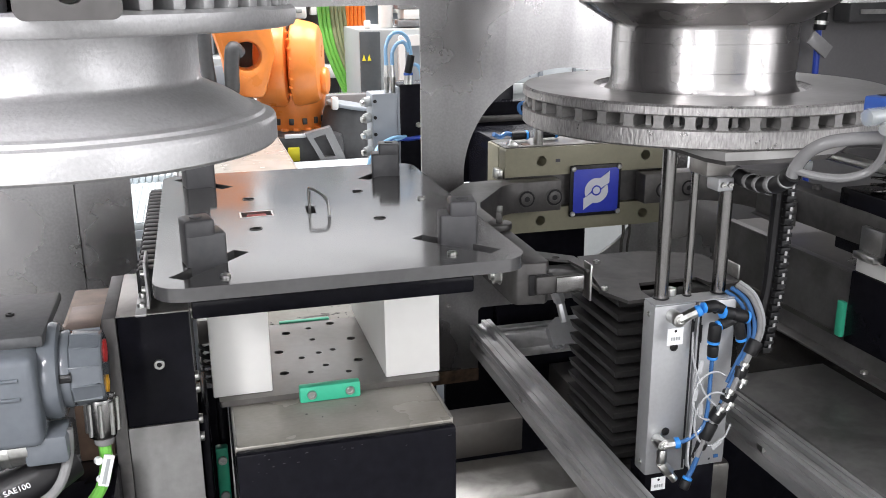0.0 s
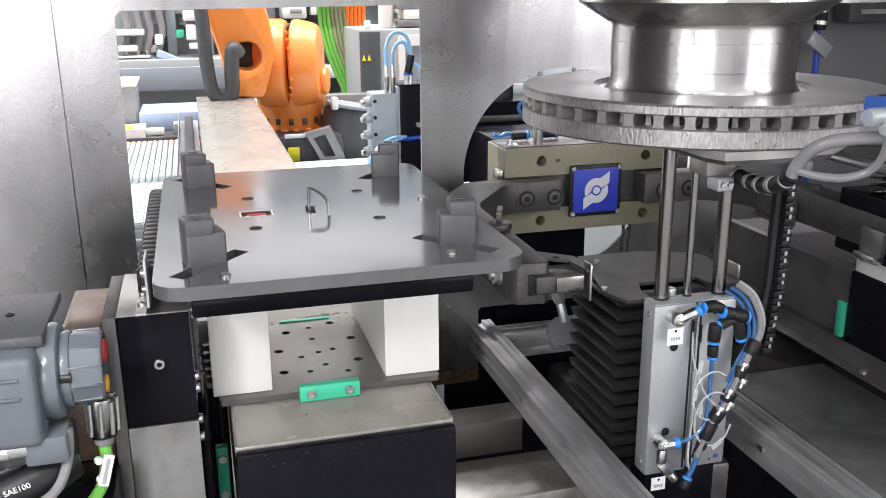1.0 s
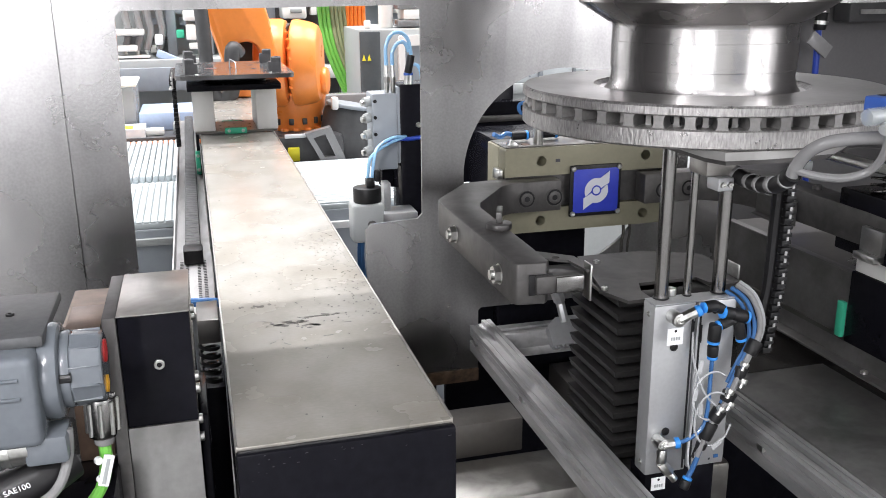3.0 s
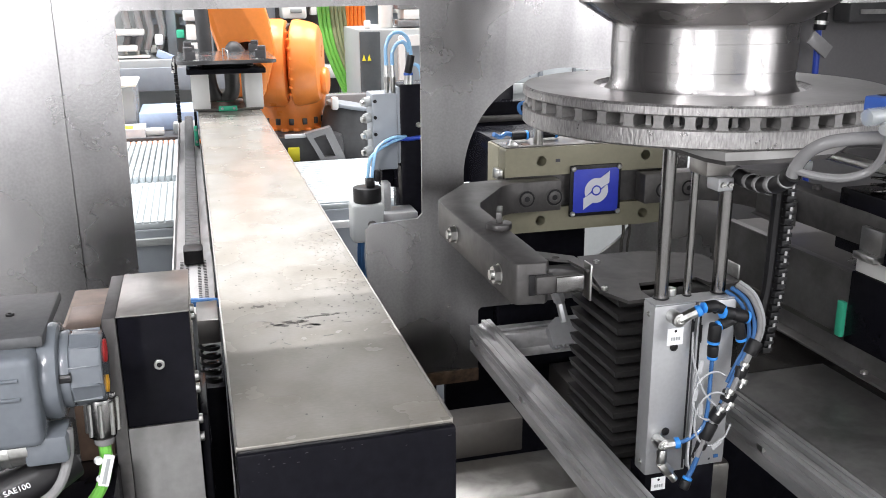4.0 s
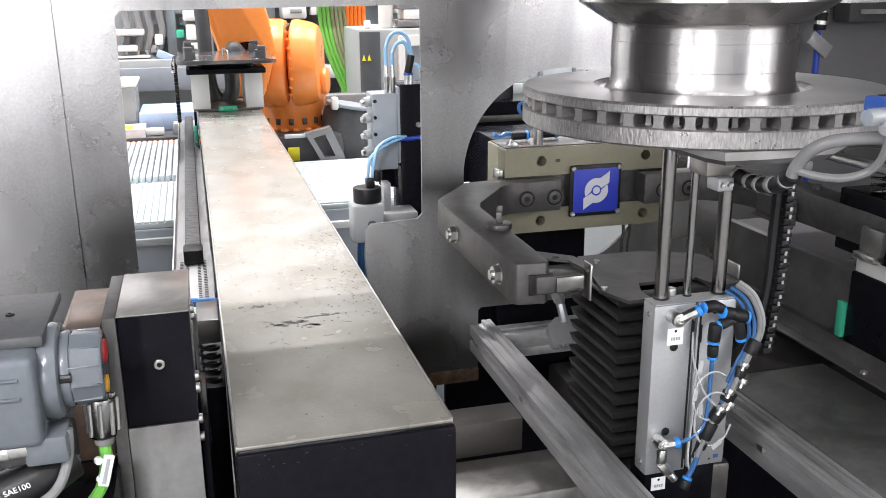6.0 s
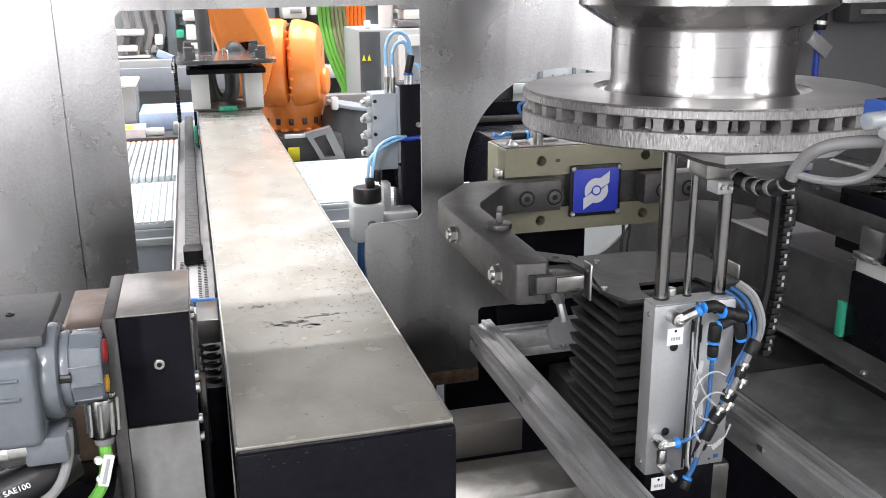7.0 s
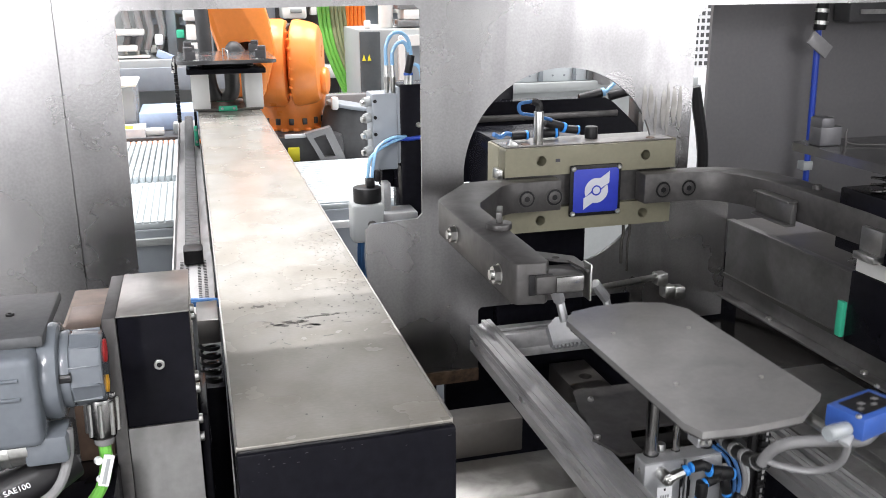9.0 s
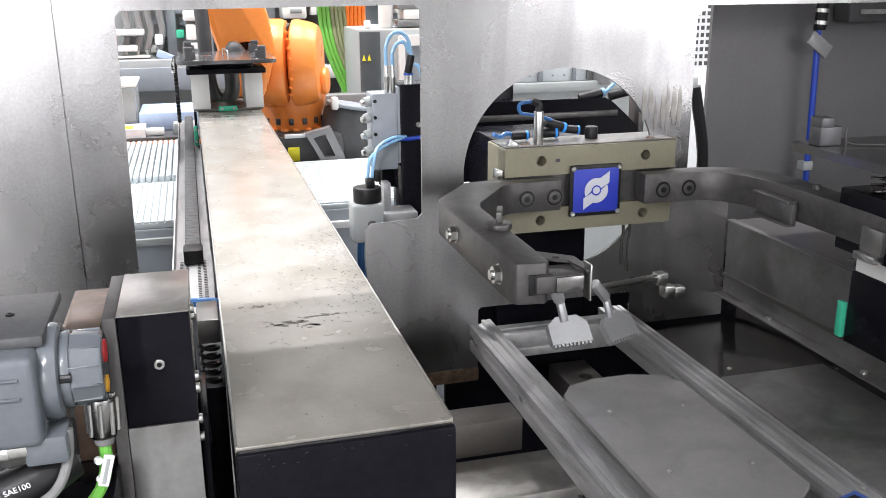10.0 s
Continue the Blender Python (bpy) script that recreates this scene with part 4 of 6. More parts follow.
    # top plate of the bellows
    bm = slab([(0.4725, 0.902), (0.5035, 0.902), (0.5035, 0.930), (0.5145, 0.958), (0.595, 0.958), (0.600, 0.935), (0.640, 0.935), (0.655, 0.972), (0.655, 1.048), (0.585, 1.085), (0.488, 1.085), (0.4725, 1.025), (0.4725, 1.005), (0.462, 0.955), (0.455, 0.945), (0.460, 0.938)], [], 'z', -0.362, -0.358)
    part("bellows_cover", bm, JAW, t2, "thin steel cover sheet on the bellows")
    for x, y in ((0.463, 0.947), (0.648, 0.965), (0.50, 1.05)):
        part("cover_screw", bolt((x, y, -0.358), (0, 0, 1), 0.0042, 0.0035), ZINC, t2)
    part("cover_flange", box(0.463, 0.467, 0.944, 1.01, -0.366, -0.3622, 0.0005), STEEL_DULL, t2)
    part("cover_tab", box(0.640, 0.643, 0.936, 0.968, -0.3578, -0.340, 0.0008), ZINC, t2, "bright upright tab on the cover")
    return t, base, t2, base2


LIFT_TABLE, LIFT_BASE, LIFT_CYL, CYL_BASE = lift()


def bellows():
    """Folded guard: each fold is a rigid ring that moves on its own."""
    base = Vector((0.536, 0.9925, -1.29))
    t = thing("lift_bellows", base, "black folded rubber bellows round the lift column", "bellows")
    folds = []
    pitch = 0.0187
    own = bmesh.new()
    rings = []
    for d, dz in ((-0.0130, 0), (0.0024, -0.0016), (0.0034, -0.0022), (0.0032, -0.0032), (0.0004, -0.0116), (-0.0006, -0.0124), (-0.0130, -0.0128), (-0.0130, -pitch), (-0.0165, -pitch), (-0.0165, -0.0128), (-0.005, -0.0110), (-0.0030, -0.0040), (-0.0165, 0)):
        rings.append([own.verts.new((sx * (0.0625 + d), sy * (0.0665 + d), dz)) for sx, sy in ((-1, -1), (1, -1), (1, 1), (-1, 1))])
    m = len(rings)
    for i in range(m):
        for j in range(4):
            own.faces.new((rings[i][j], rings[i][(j + 1) % 4], rings[(i + 1) % m][(j + 1) % 4], rings[(i + 1) % m][j]))
    me = finish(own, "fold", RUBBER)
    for k in range(46):
        z = -0.3625 - k * pitch
        ob = new("fold", me)
        ob.parent = t
        ob.location = (0, 0, z - base.z)
        folds.append((ob, z - base.z))
    return t, folds


BELLOWS, FOLDS = bellows()


# ---- rails ----
def bevel_edges(ob, w):
    bm = bmesh.new()
    bm.from_mesh(ob.data)
    bmesh.ops.dissolve_limit(bm, angle_limit=radians(1), verts=bm.verts, edges=bm.edges)
    es = [e for e in bm.edges if len(e.link_faces) == 2 and e.calc_face_angle(0) > radians(40)]
    bmesh.ops.bevel(bm, geom=es, offset=w, segments=2, affect='EDGES', profile=0.5)
    bm.to_mesh(ob.data)
    bm.free()
    ob.data.shade_smooth()
    ob.data.set_sharp_from_angle(angle=radians(35))


def rail(x0, x1, y0, y1, z1):
    w, h = x1 - x0, 0.045
    t = thing("profile_rail", (x0 + w / 2, y0, z1 - h), "grey slotted aluminium profile rail", "rail", "rails under the lift")
    z0, s, d = z1 - h, w * 0.13, 0.007
    out = [(x0, z0), (x1, z0), (x1, z1), (x0 + w / 2 + s, z1), (x0 + w / 2 + s, z1 - d), (x0 + w / 2 - s, z1 - d), (x0 + w / 2 - s, z1), (x0, z1),
           (x0, z0 + h * 0.62), (x0 + d, z0 + h * 0.62), (x0 + d, z0 + h * 0.38), (x0, z0 + h * 0.38)]
    g = 0.0016
    out = [(x0, z0), (x1, z0), (x1, z1), (x1 - w * 0.16, z1), (x1 - w * 0.16, z1 - g), (x1 - w * 0.22, z1 - g), (x1 - w * 0.22, z1), *out[3:7], (x0 + w * 0.22, z1), (x0 + w * 0.22, z1 - g), (x0 + w * 0.16, z1 - g), (x0 + w * 0.16, z1), (x0, z1),
           (x0, z1 - h * 0.16), (x0 + g, z1 - h * 0.16), (x0 + g, z1 - h * 0.21), (x0, z1 - h * 0.21), *out[8:]]
    part("profile", slab(out, [], 'y', y0, y1), ALU, t, "", 20)
    for i in range(5):
        y = y0 + 0.1 + i * (y1 - y0 - 0.15) / 4
        part("slot_nut", box(x0 + 0.001, x0 + d - 0.0002, y, y + 0.012, z0 + h * 0.42, z0 + h * 0.58), ZINC, t)
    return t


rail(0.425, 0.468, 0.35, 1.40, -0.562)
rail(0.674, 0.717, 0.35, 1.40, -0.562)
t = thing("cross_rail", (0.57, 1.34, -0.61), "grey slotted aluminium cross rail", "rail", "rails under the lift")
bm = box(0.469, 0.673, 1.325, 1.37, -0.607, -0.59, 0.0015)
for y in (1.325, 1.352):
    box(0.469, 0.673, y, y + 0.017, -0.592, -0.563, 0.0015, bm)
part("profile", bm, ALU, t)


# ---- gripper ----
def gripper():
    t = thing("parallel_gripper", (0.62, 1.33, -0.39), "olive parallel gripper with dark jaws and blue badge", "gripper")
    zt, zm1, zm2, zb = -0.252, -0.298, -0.352, -0.392
    x0, x1 = 0.470, 0.772
    yf, yb = 1.335, 1.42
    holes_t = [circle(x, -0.274, 0.0085, 20) for x in (0.532, 0.717)]
    holes_b = [circle(x, -0.373, 0.0085, 20) for x in (0.532, 0.717)]
    part("upper_body", slab([(x0, zm1), (x1, zm1), (x1, zt + 0.003), (x1 - 0.003, zt), (x0 + 0.003, zt), (x0, zt - 0.003)], holes_t, 'y', yf, yf + 0.03), OLIVE, t, "olive anodised upper body")
    part("lower_body", slab([(x0, zb), (x1 - 0.004, zb), (x1 - 0.004, zm2), (x0, zm2)], holes_b, 'y', yf, yf + 0.03), OLIVE, t, "olive anodised lower body")
    part("rear_body", box(x0 - 0.002, x1, yf + 0.0305, yb, zb, zt, 0.002), OLIVE, t)
    part("guide", box(x0 + 0.004, x1 - 0.004, yf + 0.008, yf + 0.0305, zm2 + 0.001, zm1 - 0.001), JAW, t, "dark jaw guide")
    part("wedge", box(x0 - 0.012, x0 - 0.001, yf + 0.004, yf + 0.03, -0.302, -0.285, 0.003), ZINC, t)
    badge = part("badge", box(0.580, 0.672, yf - 0.006, yf - 0.0005, -0.370, -0.284, 0.003), BLACK, t, "blue square badge with grey swirl")
    part("badge_face", box(0.586, 0.666, yf - 0.0075, yf - 0.0062, -0.3635, -0.2905, 0.0005), BLUE, badge)
    for x in (0.5855, 0.6665):
        for z in (-0.3645, -0.2895):
            part("badge_screw", bolt((x, yf - 0.006, z), (0, -1, 0), 0.0042, 0.003), ZINC, badge)
    cx, cz = 0.6265, -0.327
    for s in (1, -1):
        outer = [(0.021 * math.cos(radians(a)), 0.021 * math.sin(radians(a))) for a in range(206, 62, -12)]
        inner = [(0.0088 * math.cos(radians(a)), 0.0088 * math.sin(radians(a))) for a in range(24, 200, 16)]
        shape = [(cx + s * u, cz + s * v) for u, v in [*outer, (0.0125, 0.0245), (0.0225, 0.0315), (0.0225, 0.0120), *inner]]
        part("badge_swirl", slab(shape, [], 'y', yf - 0.0082, yf - 0.0077), BADGE_GREY, badge)
    part("badge_dot", cyl((cx, yf - 0.0077, cz), (cx, yf - 0.0082, cz), 0.0062, seg=20), BADGE_GREY, badge)
    part("top_cover", box(x0 + 0.002, x1 - 0.002, yf + 0.006, yb - 0.002, zt + 0.0002, zt + 0.0022, 0.0006), STEEL_DULL, t, "dark oiled top cover")
    for x in (0.512, 0.735):
        part("cover_screw", cyl((x, yf + 0.022, zt + 0.002), (x, yf + 0.022, zt + 0.0032), 0.0075, seg=18), BROWN, t)
    # top fittings
    part("air_stub", cyl((0.535, 1.36, zt), (0.535, 1.36, zt + 0.055), 0.008, seg=18, bev=0.0015), ZINC, t)
    part("air_elbow", tube([(0.535, 1.36, zt + 0.054), (0.535, 1.36, zt + 0.066), (0.524, 1.362, zt + 0.071)], 0.006, 10), BLACK, t)
    part("blue_air_hose", tube([(0.524, 1.362, zt + 0.071), (0.506, 1.37, zt + 0.066), (0.508, 1.37, zt + 0.052), (0.535, 1.385, zt + 0.045), (0.57, 1.39, zt + 0.035)], 0.003, 8), BLUE_HOSE, t)
    part("black_fitting", cyl((0.64, 1.385, zt), (0.64, 1.385, zt + 0.022), 0.011, seg=18, bev=0.002), BLACK, t)
    for p, q, r in (((0.50, 1.39, zt + 0.012), (0.53, 1.39, zt + 0.012), 0.007), ((0.55, 1.40, zt + 0.012), (0.585, 1.395, zt + 0.013), 0.008), ((0.56, 1.395, zt + 0.032), (0.60, 1.40, zt + 0.018), 0.008), ((0.60, 1.40, zt + 0.017), (0.625, 1.40, zt + 0.014), 0.007)):
        part("black_fitting", cyl(p, q, r, seg=14, bev=0.0015), BLACK, t)
        part("hose_ring", cyl(Vector(p).lerp(Vector(q), 0.8), Vector(p).lerp(Vector(q), 0.92), r * 1.12, seg=14), BLUE_COLLAR, t)
    part("blue_air_hose", tube([(0.505, 1.392, zt + 0.012), (0.49, 1.39, zt + 0.016), (0.478, 1.385, zt + 0.012), (0.465, 1.38, zt + 0.018)], 0.004, 8), BLUE_HOSE, t)
    part("clip", turn_about(box(0.478, 0.492, 1.345, 1.36, zt, zt + 0.010, 0.001), (0.485, 1.35, zt), 'Y', 30), ZINC, t)
    part("mark", box(0.556, 0.564, yf - 0.0006, yf - 0.0002, -0.277, -0.272), PRINT, t)

    # left jaw: bent arm towards the front
    z0, z1 = -0.349, -0.300
    out = [(0.554, 1.302), (0.554, 1.334), (0.45, 1.338), (0.400, 1.330), (0.332, 1.235), (0.328, 1.215), (0.328, 0.908), (0.333, 0.900), (0.366, 0.896), (0.372, 0.905), (0.376, 1.17), (0.384, 1.195), (0.450, 1.290), (0.470, 1.302)]
    jaw = part("jaw", slab(out, [], 'z', z0, z1), JAW, t, "dark steel jaw arm with cross bolts")
    bevel_edges(jaw, 0.002)
    for x in (0.495, 0.542):
        b = part("jaw_screw", cyl((x, 1.3025, -0.327), (x, 1.3012, -0.327), 0.0140, seg=24), BLACK, jaw, "dark counterbore")
        part("recess_rim", lathe_y(0.0132, 0.0145, x, 1.3011, -0.327), JAW, b)
        part("screw_head", bolt((x, 1.3012, -0.327), (0, -1, 0), 0.0100, 0.0022), JAW, b)
        part("socket", cyl((x, 1.3012, -0.327), (x, 1.2995, -0.327), 0.0049, seg=6), BLACK, b)
    for y, in ((1.133,), (0.949,)):
        part("hex_nut", nut((0.328, y, -0.326), (-1, 0, 0), 0.011, 0.008), ZINC, jaw, "zinc hex nut")
    part("disc_knob", cyl((0.363, 1.052, z1), (0.363, 1.052, z1 + 0.008), 0.0165, seg=28, bev=0.001), JAW, jaw)
    part("knob_wing", turn_about(box(0.362, 0.370, 1.045, 1.085, z1 + 0.008, z1 + 0.022, 0.001), (0.366, 1.06, z1 + 0.01), 'Z', -20), JAW, jaw)
    part("pocket_insert", box(0.345, 0.3735, 0.8945, 0.8965, -0.337, -0.313, 0.0005), BLACK, jaw, "dark pocket in the jaw end")
    hinge = part("hinged_finger", box(0.352, 0.408, 0.889, 0.93, -0.335, -0.314, 0.002), JAW, jaw, "hinged steel finger")
    part("finger_face", box(0.374, 0.408, 0.885, 0.8885, -0.334, -0.315, 0.0015), CHROME, hinge)
    part("finger_bracket", slab([(0.41, 0.885), (0.418, 0.885), (0.418, 0.94), (0.366, 0.985), (0.366, 0.95), (0.405, 0.925)], [circle(0.395, 0.94, 0.005, 12)], 'z', -0.312, -0.309), JAW, hinge)
    part("finger_tab", box(0.4125, 0.415, 0.880, 0.90, -0.345, -0.302, 0.001), ZINC, hinge)
    # right jaw
    out = [(0.700, 1.300), (0.798, 1.2995), (0.826, 1.280), (0.848, 1.245), (0.862, 1.195), (0.866, 1.10), (0.868, 0.94), (0.905, 0.94), (0.914, 1.10), (0.918, 1.205), (0.902, 1.268), (0.875, 1.305), (0.845, 1.328), (0.78, 1.336), (0.700, 1.334)]
    jaw2 = part("jaw", slab(out, [], 'z', z0, z1), JAW, t, "dark steel jaw arm with clamp pad")
    bevel_edges(jaw2, 0.002)
    for x in (0.733, 0.780):
        b = part("jaw_screw", cyl((x, 1.3005, -0.327), (x, 1.2992, -0.327), 0.0140, seg=24), BLACK, jaw2, "dark counterbore")
        part("recess_rim", lathe_y(0.0132, 0.0145, x, 1.2991, -0.327), JAW, b)
        part("screw_head", bolt((x, 1.2992, -0.327), (0, -1, 0), 0.0100, 0.0022), JAW, b)
        part("socket", cyl((x, 1.2992, -0.327), (x, 1.2975, -0.327), 0.0049, seg=6), BLACK, b)
    pad = part("jaw_pad", turn_about(box(0.852, 0.862, 1.125, 1.215, -0.352, -0.320, 0.0015), (0.857, 1.17, -0.335), 'Z', 0), STEEL_WALL, jaw2, "worn steel clamp channel")
    for z in (-0.3555, -0.3195):
        part("pad_lip", box(0.844, 0.862, 1.125, 1.215, z, z + 0.0035, 0.001), STEEL_WALL, pad)
    tip = part("jaw_end", box(0.850, 0.8675, 0.945, 0.985, -0.362, -0.352, 0.001), ZINC, jaw2, "bright clamp channel")
    part("pad_lip", box(0.8595, 0.8675, 0.945, 0.985, -0.352, -0.318, 0.001), STEEL_WALL, tip)
    for x, y in ((0.893, 1.125), (0.890, 0.99)):
        part("jaw_bolt", bolt((x, y, z1), (0, 0, 1), 0.007, 0.007), JAW, jaw2)
    part("mount_column", box(0.49, 0.655, 1.425, 1.60, -0.60, -0.255, 0.004), PAINT_BLACK, t, "black gripper carriage behind the opening")
    return t


gripper()


# ---- air nozzles on the rod under the gripper ----
def nozzles():
    t = thing("blow_nozzle_rig", (0.56, 1.30, -0.50), "zinc rod with two flat air nozzles", "nozzle rig")
    part("rod", cyl((0.545, 1.18, -0.445), (0.746, 1.33, -0.489), 0.0055, seg=16), ZINC, t)
    for (a, b, c) in (((0.452, 1.08, -0.395), (0.470, 1.10, -0.425), 0), ((0.565, 1.19, -0.438), (0.59, 1.20, -0.468), 0)):
        part("joint", cyl(a, b, 0.0085, seg=8, bev=0.002), ALU_ANOD, t, "ball joint")
        part("stem", cyl(b, Vector(b) + Vector((0.006, -0.006, -0.03)), 0.0065, seg=8, bev=0.001), ALU_ANOD, t)
    for cx, cy, cz, rz in ((0.5035, 1.15, -0.484, 3), (0.607, 1.2, -0.508, 22)):
        bm = slab([(-0.017, 0.012), (-0.032, 0.0), (-0.032, -0.03), (0.032, -0.03), (0.032, 0.0), (0.017, 0.012)], [], 'z', -0.006, 0.006)
        bm.transform(Matrix.Translation((cx, cy, cz)) @ Matrix.Rotation(radians(rz), 4, 'Z') @ Matrix.Rotation(radians(48), 4, 'X'))
        noz = part("flat_nozzle", bm, ALU_ANOD, t, "flat comb air nozzle")
        for k in range(10):
            own = box(-0.030 + k * 0.0062, -0.0265 + k * 0.0062, -0.034, -0.03, -0.005, 0.005)
            own.transform(Matrix.Translation((cx, cy, cz)) @ Matrix.Rotation(radians(rz), 4, 'Z') @ Matrix.Rotation(radians(48), 4, 'X'))
            part("tooth", own, ALU_ANOD, noz)
    for p in ((0.755, 1.33, -0.492), (0.768, 1.325, -0.515), (0.79, 1.33, -0.52)):
        part("clamp", box(p[0] - 0.011, p[0] + 0.011, p[1] - 0.012, p[1] + 0.012, p[2] - 0.011, p[2] + 0.011, 0.004), ZINC, t)
    return t


nozzles()


# ---- motor, post ----
def motor():
    t = thing("servo_gearmotor", (-0.2, 0.76, -0.42), "grey painted geared motor with ribbed end cap", "motor")
    y = 0.76
    part("housing", box(-0.40, -0.138, y - 0.052, y + 0.055, -0.354, -0.276, 0.007, None, 3), PAINT_GREY, t, "grey motor housing")
    lid = part("terminal_box", box(-0.40, -0.132, y - 0.03, y + 0.085, -0.2765, -0.266, 0.003), MOTOR_LID, t, "dark flat terminal cover")
    for dx in (0.02, 0.07, 0.12):
        part("lid_screw", bolt((-0.145 - dx, y + 0.03 - dx * 0.2, -0.266), (0, 0, 1), 0.0035, 0.002), BLACK, lid)
    part("flange", cyl((-0.140, y, -0.309), (-0.124, y, -0.309), 0.041, seg=40, bev=0.004), PAINT_GREY, t)
    part("flange_neck", cyl((-0.125, y, -0.309), (-0.116, y, -0.309), 0.033, seg=40, bev=0.002), PAINT_GREY, t)
    cap = part("end_cap", turn_about(cyl((-0.117, y, -0.309), (-0.091, y, -0.309), 0.0325, 0.0300, seg=12, bev=0.0025), (0, y, -0.309), 'X', 8), PAINT_GREY, t, "fluted grey end cap", 20)
    for k in range(12):
        a = 2 * math.pi * (k + 0.27) / 12
        rib = box(-0.1165, -0.0935, -0.0007, 0.0007, 0.0295, 0.0323, 0.0003)
        rib.transform(Matrix.Translation((0, y, -0.309)) @ Matrix.Rotation(a, 4, 'X'))
        part("cap_rib", rib, PAINT_GREY, cap)
    part("cap_mark", cyl((-0.0915, y, -0.296), (-0.0895, y, -0.296), 0.010, seg=18), RED, cap)
    part("cap_mark", cyl((-0.0915, y - 0.008, -0.323), (-0.0895, y - 0.008, -0.323), 0.0075, seg=18), AMBER, cap)
    part("cap_screw", cyl((-0.126, y - 0.030, -0.305), (-0.115, y - 0.030, -0.305), 0.0045, seg=10), BLACK, t)
    for zz in (-0.293, -0.309):
        part("housing_rib", box(-0.39, -0.15, y - 0.0545, y - 0.051, zz - 0.0012, zz + 0.0012, 0.0008), PAINT_GREY, t)
    plug = part("cable_plug", cyl((-0.098, y - 0.005, -0.335), (-0.099, y - 0.005, -0.372), 0.0125, seg=12, bev=0.002), CHROME, t, "metal cable connector")
    for k in range(8):
        a = 2 * math.pi * k / 8
        part("plug_rib", cyl((-0.098 + 0.0125 * math.cos(a), y - 0.005 + 0.0125 * math.sin(a), -0.338), (-0.099 + 0.0125 * math.cos(a), y - 0.005 + 0.0125 * math.sin(a), -0.368), 0.002, seg=8), ZINC, plug)
    part("plug_collar", cyl((-0.099, y - 0.005, -0.372), (-0.0995, y - 0.005, -0.38), 0.0085, seg=14, bev=0.002), GREY_HOSE, plug)
    part("green_cable", tube([(-0.0995, y - 0.005, -0.38), (-0.1, y - 0.005, -0.40), (-0.108, y - 0.005, -0.425), (-0.13, y, -0.45), (-0.17, y, -0.47)], 0.0054, 10), CABLE_GREEN, t, "bright green cable")
    tagm = part("cable_tag", turn_about(box(-0.1035, -0.0945, y - 0.018, y - 0.015, -0.415, -0.385, 0.001), (-0.1, y, -0.40), 'Y', 16), PAPER, t, "clear marker plate on the cable")
    part("tag_print", turn_about(box(-0.1005, -0.0975, y - 0.0186, y - 0.0181, -0.412, -0.388), (-0.1, y, -0.40), 'Y', 16), CABINET, tagm)
    for dz in (-0.409, -0.391):
        part("tag_clip", cyl((-0.106, y - 0.012, dz), (-0.1035, y - 0.017, dz), 0.0035, seg=10, bev=0.001), PAPER, tagm)
    part("connector", cyl((-0.24, y - 0.03, -0.3665), (-0.15, y - 0.03, -0.3585), 0.0160, seg=24, bev=0.003), ZINC, t, "ribbed silver connector")
    for k in range(9):
        x = -0.235 + k * 0.008
        part("connector_ring", cyl((x, y - 0.03, -0.3660 + k * 0.0007), (x + 0.004, y - 0.03, -0.3656 + k * 0.0007), 0.0172, seg=24), ZINC, t)
    part("connector_end", box(-0.156, -0.122, y - 0.046, y - 0.01, -0.3735, -0.3485, 0.004), PAINT_GREY, t)
    part("black_hose", tube([(-0.128, y - 0.01, -0.387), (-0.145, y - 0.022, -0.393), (-0.175, y - 0.03, -0.402), (-0.24, y - 0.03, -0.418)], 0.0185, 18), BLACK, t)
    part("grey_hose", tube([(-0.123, y - 0.03, -0.350), (-0.1245, y - 0.034, -0.372), (-0.132, y - 0.044, -0.392), (-0.146, y - 0.052, -0.402), (-0.165, y - 0.054, -0.404), (-0.19, y - 0.05, -0.398)], 0.0042, 10), GREY_HOSE, t)
    txt = bpy.data.curves.new("hose_text", 'FONT')
    txt.body, txt.size, txt.extrude = "/ SAE100", 0.0070, 0.0002
    tmp = bpy.data.objects.new("hose_text", txt)
    me = bpy.data.meshes.new_from_object(tmp)
    bpy.data.objects.remove(tmp)
    own = bmesh.new()
    own.from_mesh(me)
    own.transform(Matrix.Translation((-0.1775, y - 0.0490, -0.3955)) @ Matrix.Rotation(radians(-16), 4, 'Y') @ Matrix.Rotation(radians(90), 4, 'X'))
    part("hose_text", own, PAPER, t)
    part("mount_block", box(-0.137, -0.104, 0.86, 0.93, -0.45, -0.311, 0.002), BROWN, t, "oiled brown steel mount")
    part("mount_bracket", slab([(-0.150, 0.931), (-0.0955, 0.931), (-0.0955, 1.06), (-0.150, 1.06)], [circle(-0.122, 0.965, 0.008, 16)], 'z', -0.36, -0.336), BROWN, t)
    part("support", box(-0.30, -0.10, y + 0.02, y + 0.12, FLOOR, -0.45, 0.004), PAINT_BLACK, t)
    return t


motor()


